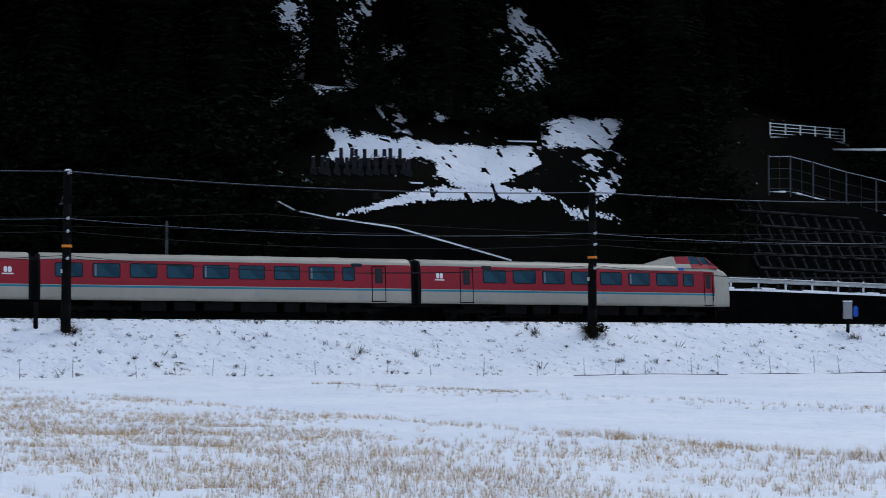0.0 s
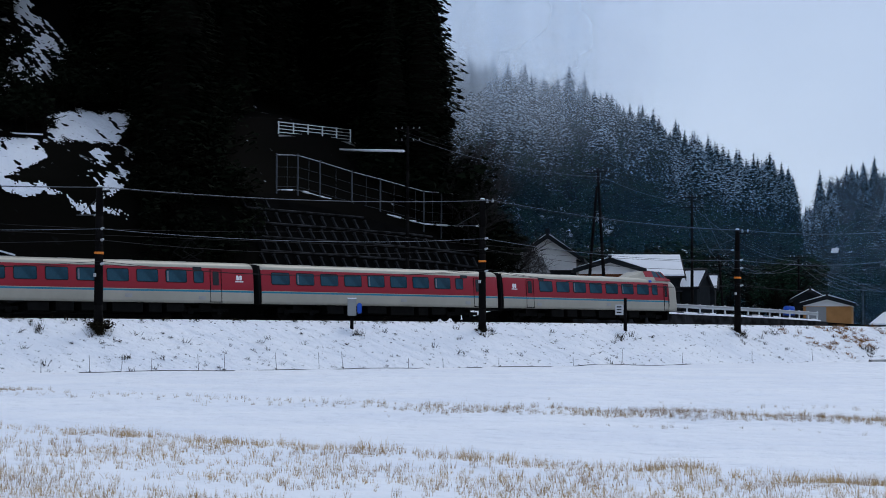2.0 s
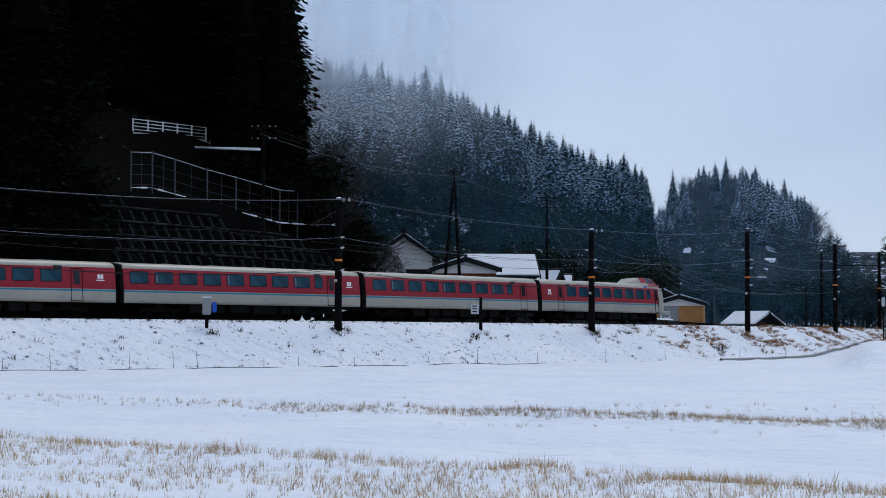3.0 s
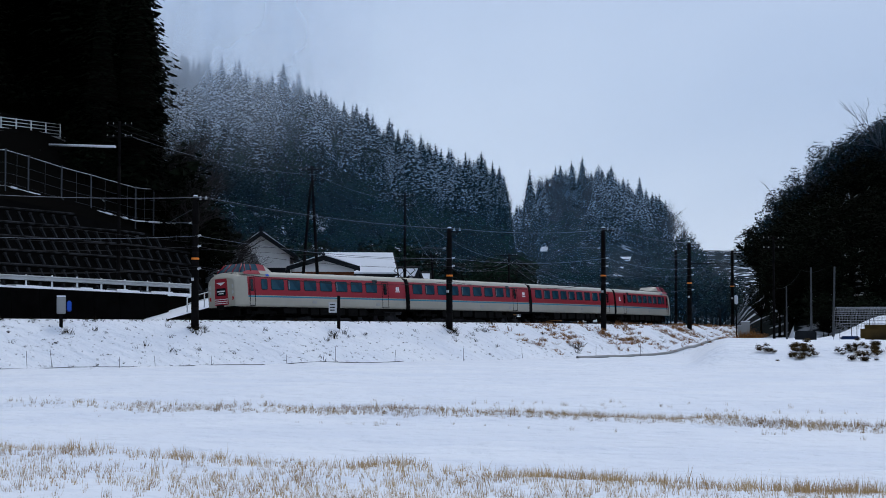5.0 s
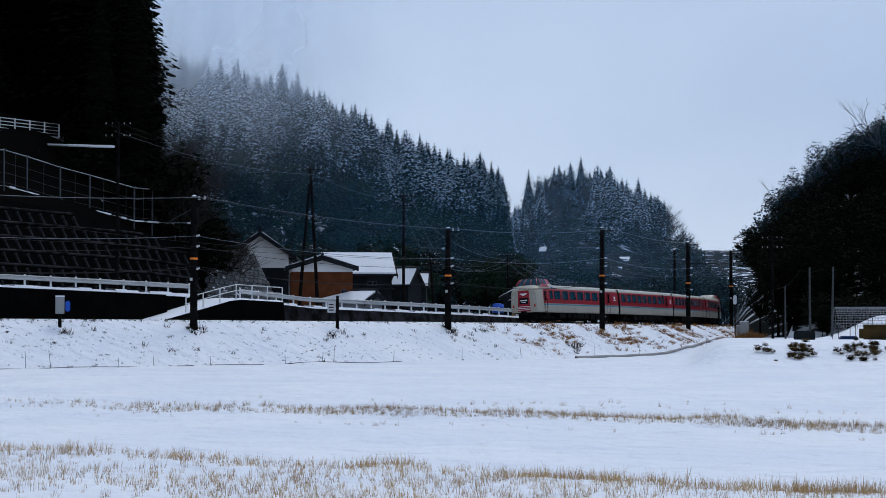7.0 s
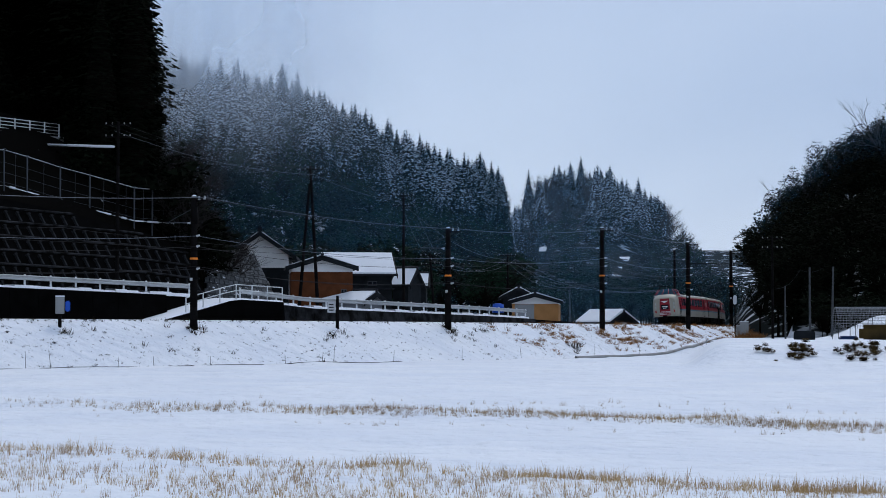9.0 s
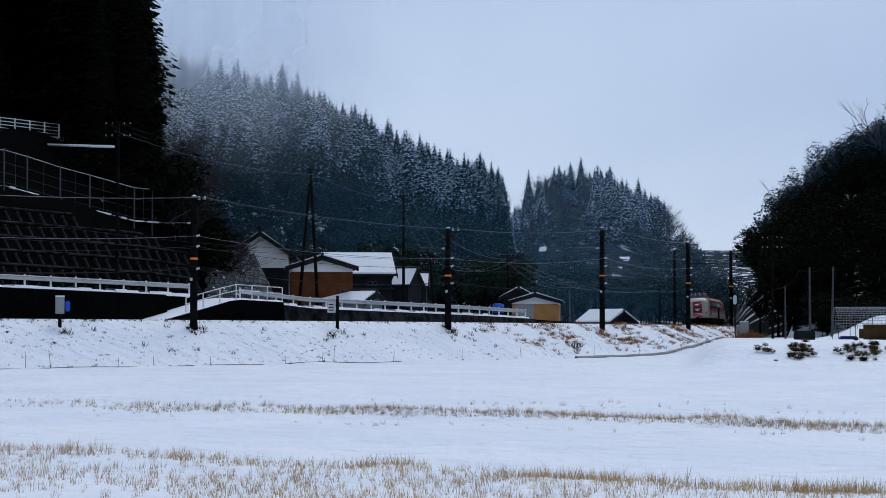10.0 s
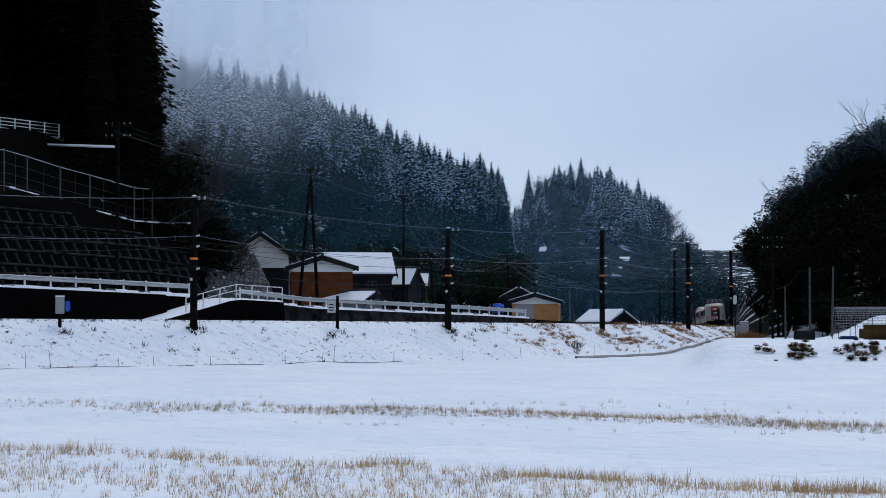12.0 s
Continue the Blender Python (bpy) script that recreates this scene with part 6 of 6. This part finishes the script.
def stubble():
    rng = random.Random(21)
    tpls = [tuft_tpl(rng, 9, 0.13, 0.07, 0.36) for _ in range(14)]
    dx, dy = 0.795, -0.607
    nr = np.random.RandomState(4)
    Q, P = np.meshgrid(np.arange(8.0, 24.0, 0.26), np.arange(-75, 24, 0.13))
    Q, P = Q.ravel() + nr.normal(0, 0.025, Q.size), P.ravel() + nr.normal(0, 0.05, P.size)
    x, y = 0.607 * Q + dx * P, 0.795 * Q + dy * P
    b, d = np.degrees(np.arctan2(x, y)), np.hypot(x, y)
    thin = wave(x, y, 2.4, 2) * 0.40 + wave(x, y, 0.8, 4) * 0.34 + wave(x, y, 0.3, 6) * 0.12 + wave(P, Q * 4, 5.0, 1) * 0.12
    edge = np.interp(Q, [22.6, 23.2, 23.7, 24.0], [0, -0.22, -0.1, 0.5]) + np.interp(d, [30, 42, 70], [0, 0.16, 0.42]) - 0.5 * np.exp(-((Q - 14.4) / 0.7) ** 2) - 0.12 * np.exp(-((Q - 19.0) / 0.5) ** 2)
    ok = (b > -38) & (b < 15) & (d > 22) & (y > 0) & (nr.rand(Q.size) > 0.52 + thin + edge)
    x, y = x[ok], y[ok]
    pl = list(zip(x, y, field_z(x, y), nr.uniform(0.6, 1.25, len(x))))
    Q, P = np.meshgrid(np.arange(22.9, 23.9, 0.10), np.arange(-75, 24, 0.09))
    Q, P = Q.ravel() + nr.normal(0, 0.06, Q.size), P.ravel() + nr.normal(0, 0.05, P.size)
    x, y = 0.607 * Q + dx * P, 0.795 * Q + dy * P
    b, d = np.degrees(np.arctan2(x, y)), np.hypot(x, y)
    ok = (b > -38) & (b < 15) & (d > 22) & (y > 0) & (nr.rand(Q.size) > 0.74 + 0.35 * wave(x, y, 0.6, 3) + 0.2 * wave(x, y, 2.0, 1) + np.interp(d, [30, 36, 60], [0.04, 0.34, 0.6]))
    x, y = x[ok], y[ok]
    pl += list(zip(x, y, field_z(x, y), nr.uniform(0.8, 1.7, len(x))))
    forest("rice_stubble", "dry straw-coloured rice stubble poking through snow", tpls, pl, [STRAW], rng)
    pl = []
    for q0, q1, p0, p1, dens in ((39.1, 40.3, -62, -4, 1.0), (37.0, 37.6, -50, -8, 0.03), (46.0, 47.5, -60, -10, 0.02), (49.2, 50.0, -48, -18, 0.02), (43.8, 44.6, -70, -55, 0.25)):
        Q, P = np.meshgrid(np.arange(q0, q1, 0.13), np.arange(p0, p1, 0.10))
        Q, P = Q.ravel() + nr.normal(0, 0.1, Q.size), P.ravel() + nr.normal(0, 0.08, P.size)
        x, y = 0.519 * Q + 0.855 * P, 0.855 * Q - 0.519 * P
        keep = dens * (0.10 + 0.90 * np.clip((P + 37) / 10, 0, 1)) if q0 != 43.8 else dens * np.ones_like(P)
        keep = keep * (0.8 + 0.45 * wave(x, y, 0.9, 5))
        ok = nr.rand(Q.size) < keep
        x, y = x[ok], y[ok]
        pl += list(zip(x, y, field_z(x, y), nr.uniform(0.5, 1.35, len(x))))
    forest("dry_grass", "dry grass along the snowy paddy bunds", tpls, pl, [STRAW], rng)
    return tpls


stubble()


def bank_plants():
    rng = random.Random(31)
    tall = [tuft_tpl(rng, 22, 0.42, 0.20, 0.55, 0.012) for _ in range(6)]
    flat = [tuft_tpl(rng, 26, 0.24, 0.36, 1.2, 0.018) for _ in range(6)]
    low = [tuft_tpl(rng, 10, 0.16, 0.14, 0.9, 0.014) for _ in range(6)]
    pl, pb, ps = [], [], []
    for _ in range(1700):
        b = rng.uniform(-37, 8.4)
        u = rng.choice((rng.uniform(3.2, 10), rng.uniform(3.1, 3.9), rng.uniform(5, 10)))
        x, y, z, h = bank_point(b, u)
        ps.append((x, y, z, rng.uniform(0.3, 1.0) * (0.8 if rng.random() < 0.9 else 2.0)))
    for _ in range(1000):
        b = rng.triangular(1.0, 9.3, 7.5)
        u = rng.uniform(3.2, 7.5) if rng.random() < 0.8 else rng.uniform(3, 9)
        x, y, z, h = bank_point(b, u)
        if wave(np.array(x), np.array(y), 1.6, 3) > -0.05:
            pb.append((x, y, z, rng.uniform(0.5, 1.3)))
    for _ in range(120):
        b = rng.uniform(8.6, 9.2)
        x, y, z, h = bank_point(b, rng.uniform(3, 5.5))
        pb.append((x, y, z, rng.uniform(1.2, 2.4)))
    for b, u, k in ((-18.5, 5.2, 22), (-33.6, 4.9, 10), (-20.2, 4.6, 4), (0.35, 5.4, 7), (1.05, 5.3, 6), (-3.3, 5.6, 6), (-11.0, 4.9, 4), (-7.1, 5.0, 4), (3.95, 8.4, 8), (-25.1, 6.6, 2), (-23.6, 7.4, 2)):
        for _ in range(k):
            x, y, z, h = bank_point(b + rng.gauss(0, 0.12), u + rng.gauss(0, 0.3))
            pl.append((x, y, z, rng.uniform(0.6, 1.5)))
    pr = []
    for _ in range(70):
        b, d = rng.choice((9.5, 10.3, 10.5, 12.2, 12.5, 11.9)) + rng.gauss(0, 0.16), 117 + rng.gauss(0, 1.6)
        x, y = spot(b, d)
        pr.append((x, y, LAND_CACHE(x, y) - 0.05, rng.uniform(0.25, 0.6)))
    clump = [roundtree(rng, 0.7, 1.0, 34, 0.02, 0.16) for _ in range(4)]
    forest("dead_bushes", "low brown bushes at the edge of the raised field", clump, pr, [BUSH_BROWN, BARK], rng)
    lumps = [roundtree(rng, 0.5, 0.7, 9, 0.02, 0.15) for _ in range(5)]
    pt = []
    for _ in range(230):
        x, y, z, h = bank_point(rng.uniform(-37, 6), rng.choice((rng.uniform(3.1, 3.7), rng.uniform(3.5, 10.2))))
        pt.append((x, y, z - 0.08, rng.uniform(0.15, 0.5)))
    for b in (-18.5, -7.3, 0.15):
        for _ in range(9 if b < -10 else 4):
            x, y, z, h = bank_point(b + rng.gauss(0, 0.18), 4.8 + rng.gauss(0, 0.3))
            pt.append((x, y, z - 0.05, rng.uniform(0.7, 1.3) if b < -10 else rng.uniform(0.4, 0.7)))
    forest("tussocks", "dark grass tussocks showing through the snow", lumps, pt, [SHRUB, BARK], rng)
    forest("weeds", "small dark weeds poking through the snowy bank", low, ps, [SHRUB], rng)
    forest("dead_bracken", "rust-coloured dead bracken on the snowy bank", flat + tall[:1], pb, [RUSTY_GRASS], rng)
    forest("dark_shrubs", "dark low shrubs at poles and field edges", tall, pl, [SHRUB], rng)


bank_plants()


def undergrowth():
    rng = random.Random(41)
    bush = [roundtree(rng, 2.6, 3.2, 16, 0.06, 0.5) for _ in range(4)]
    pl = []
    for _ in range(2600):
        b, u = rng.uniform(-37, -7.6), -rng.uniform(13.2, 34)
        s = along(b, u)
        x, y, h = track(s, u)
        d = math.hypot(x, y)
        z = LAND_CACHE(x, y)
        e = (z - EYE) / d
        if any(inside_poly(b, e + de, p) for p in CLEARINGS[:4] for de in (0.0, 0.006, 0.012, 0.017)) and rng.random() < 0.97:
            continue
        if any(inside_poly(b, e + de, p) for p in CLEARINGS[4:] for de in (0.0, 0.009)) and rng.random() < 0.85:
            continue
        if any(((b - cb) / rb) ** 2 + ((e + 0.006 - ce) / (re + 0.008)) ** 2 < 1 for cb, ce, rb, re in PATCHES) and rng.random() < 0.85:
            continue
        if -26.6 < b < -17.3 and u > -22:
            continue
        if -27.6 < b < -23.2 and 0.074 < e < 0.094:
            continue
        if b > -14.2 and u > -19.5:
            continue
        if -14.8 < b < -10.6 and e > 0.070 and u > -31:
            continue
        pl.append((x, y, z, rng.uniform(0.5, 1.25)))
    forest("undergrowth", "dark evergreen undergrowth on the near slope", bush, pl, [CEDAR_SHADED, BARK], rng)
    # leafless trees at the end of the near slope
    tpl = [bare(rng, 10.5, 0.5, 4, 5) for _ in range(4)]
    me = [tree_mesh("bare_tree", t, [TWIG]) for t in tpl]
    for i in range(16):
        b = rng.uniform(-8.4, -6.5)
        d = rng.uniform(160, 176)
        x, y = spot(b, d)
        k = np.interp(b, [-8.3, -5.9], [1.15, 0.6]) * rng.uniform(0.8, 1.15)
        ob = new("bare_tree", me[i % 4])
        ob.matrix_basis = pose(x, y, LAND_CACHE(x, y), 0, 0, rng.uniform(0, 360)) @ Matrix.Diagonal((k, k, k, 1))
        tagged(ob, "leafless brown tree at the foot of the dark slope", "tree", "leafless trees")
    pl = []
    for _ in range(130):
        b = rng.uniform(-8.6, -6.75)
        d = rng.uniform(160, 180)
        x, y = spot(b, d)
        pl.append((x, y, LAND_CACHE(x, y), rng.uniform(0.8, 1.5) * np.interp(b, [-8.6, -6.0], [1.5, 0.9])))
    forest("undergrowth", "dark bushes at the end of the near slope", bush, pl, [CEDAR_SHADED, BARK], rng)


undergrowth()


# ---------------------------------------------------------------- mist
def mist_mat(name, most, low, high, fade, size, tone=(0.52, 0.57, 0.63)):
    """Sheet painted as mist: see-through, denser between two heights, torn by a broad noise."""
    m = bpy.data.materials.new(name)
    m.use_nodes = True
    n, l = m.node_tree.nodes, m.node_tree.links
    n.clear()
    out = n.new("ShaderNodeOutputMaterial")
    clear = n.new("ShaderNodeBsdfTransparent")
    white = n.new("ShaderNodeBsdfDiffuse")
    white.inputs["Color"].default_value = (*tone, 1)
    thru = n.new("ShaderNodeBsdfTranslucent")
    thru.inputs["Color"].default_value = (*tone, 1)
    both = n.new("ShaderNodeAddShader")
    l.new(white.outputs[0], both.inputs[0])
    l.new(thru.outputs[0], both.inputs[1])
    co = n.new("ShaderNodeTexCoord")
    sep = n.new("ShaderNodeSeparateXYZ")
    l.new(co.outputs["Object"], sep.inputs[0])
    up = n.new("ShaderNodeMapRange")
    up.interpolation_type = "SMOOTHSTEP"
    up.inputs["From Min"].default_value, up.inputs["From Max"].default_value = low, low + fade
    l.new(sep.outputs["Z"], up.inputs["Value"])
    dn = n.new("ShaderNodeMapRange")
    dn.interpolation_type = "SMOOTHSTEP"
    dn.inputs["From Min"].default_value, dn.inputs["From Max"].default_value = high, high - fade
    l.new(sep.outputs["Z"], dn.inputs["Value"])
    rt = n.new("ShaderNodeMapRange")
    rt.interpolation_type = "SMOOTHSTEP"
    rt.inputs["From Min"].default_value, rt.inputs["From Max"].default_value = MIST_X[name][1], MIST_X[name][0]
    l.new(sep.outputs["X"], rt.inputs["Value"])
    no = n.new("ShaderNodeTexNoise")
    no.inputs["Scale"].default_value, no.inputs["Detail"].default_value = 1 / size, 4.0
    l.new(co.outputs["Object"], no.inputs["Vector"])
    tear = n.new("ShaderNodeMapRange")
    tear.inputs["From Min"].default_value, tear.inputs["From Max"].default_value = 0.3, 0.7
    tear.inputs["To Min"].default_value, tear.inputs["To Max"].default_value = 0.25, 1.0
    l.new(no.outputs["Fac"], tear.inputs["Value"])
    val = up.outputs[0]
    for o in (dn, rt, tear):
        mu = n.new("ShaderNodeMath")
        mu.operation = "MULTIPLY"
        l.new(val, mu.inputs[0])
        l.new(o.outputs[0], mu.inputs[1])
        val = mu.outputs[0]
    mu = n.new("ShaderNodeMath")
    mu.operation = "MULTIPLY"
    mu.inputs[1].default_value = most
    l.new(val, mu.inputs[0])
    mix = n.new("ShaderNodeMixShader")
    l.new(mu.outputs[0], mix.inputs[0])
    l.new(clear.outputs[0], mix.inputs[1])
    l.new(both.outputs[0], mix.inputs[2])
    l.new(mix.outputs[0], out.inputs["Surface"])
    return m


MIST_X = {"valley_haze": (400, 900), "far_haze": (700, 1200), "hill_mist": (-66, 0), "ridge_mist": (-60, 20), "second_mist": (60, 110)}


def mist(name, far, b0, b1, z0, z1, material, label):
    bm = bmesh.new()
    k = 24
    cols = [[bm.verts.new((*spot(b0 + (b1 - b0) * i / k, far + 4 * math.sin(i * 1.7)), z)) for z in (z0, (z0 + z1) / 2, z1)] for i in range(k + 1)]
    for a, b in zip(cols, cols[1:]):
        for j in range(2):
            bm.faces.new((a[j], b[j], b[j + 1], a[j + 1])).smooth = True
    ob = part(name, bm, material)
    ob.visible_shadow = False
    tagged(ob, label, "mist", kind="stuff")


# two added sheets paint air haze: their blue tone tints all behind them
mist("valley_haze", 290, -9.5, 30, -5, 300, mist_mat("valley_haze", 0.09, -40, 620, 60, 120, (0.11, 0.33, 0.54)), "see-through sheet tinted as bluish winter haze across the valley")
mist("far_haze", 545, -12, 30, -5, 400, mist_mat("far_haze", 0.06, -60, 620, 60, 140, (0.45, 0.62, 0.85)), "see-through sheet tinted as bluish haze before the farther hill")
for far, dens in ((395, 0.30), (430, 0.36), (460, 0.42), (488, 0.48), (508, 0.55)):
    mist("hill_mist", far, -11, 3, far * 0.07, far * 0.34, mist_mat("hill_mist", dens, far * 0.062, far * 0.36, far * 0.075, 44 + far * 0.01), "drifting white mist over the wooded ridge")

# ---------------------------------------------------------------- motion
V0, ACC = 21.83, 0.048


def car_pose(i, t):
    mid = V0 * t + 0.5 * ACC * t * t - CAR * (i + 0.5)
    ax, ay, _ = track(mid - 7.1)
    bx, by, _ = track(mid + 7.1)
    return pose((ax + bx) / 2, (ay + by) / 2, RAIL, 0, -3.5, -math.degrees(math.atan2(bx - ax, by - ay)))


def motions():
    for i, car in enumerate(CARS):
        walk(car, [(k * 0.5, car_pose(i, k * 0.5)) for k in range(25)])


motions()
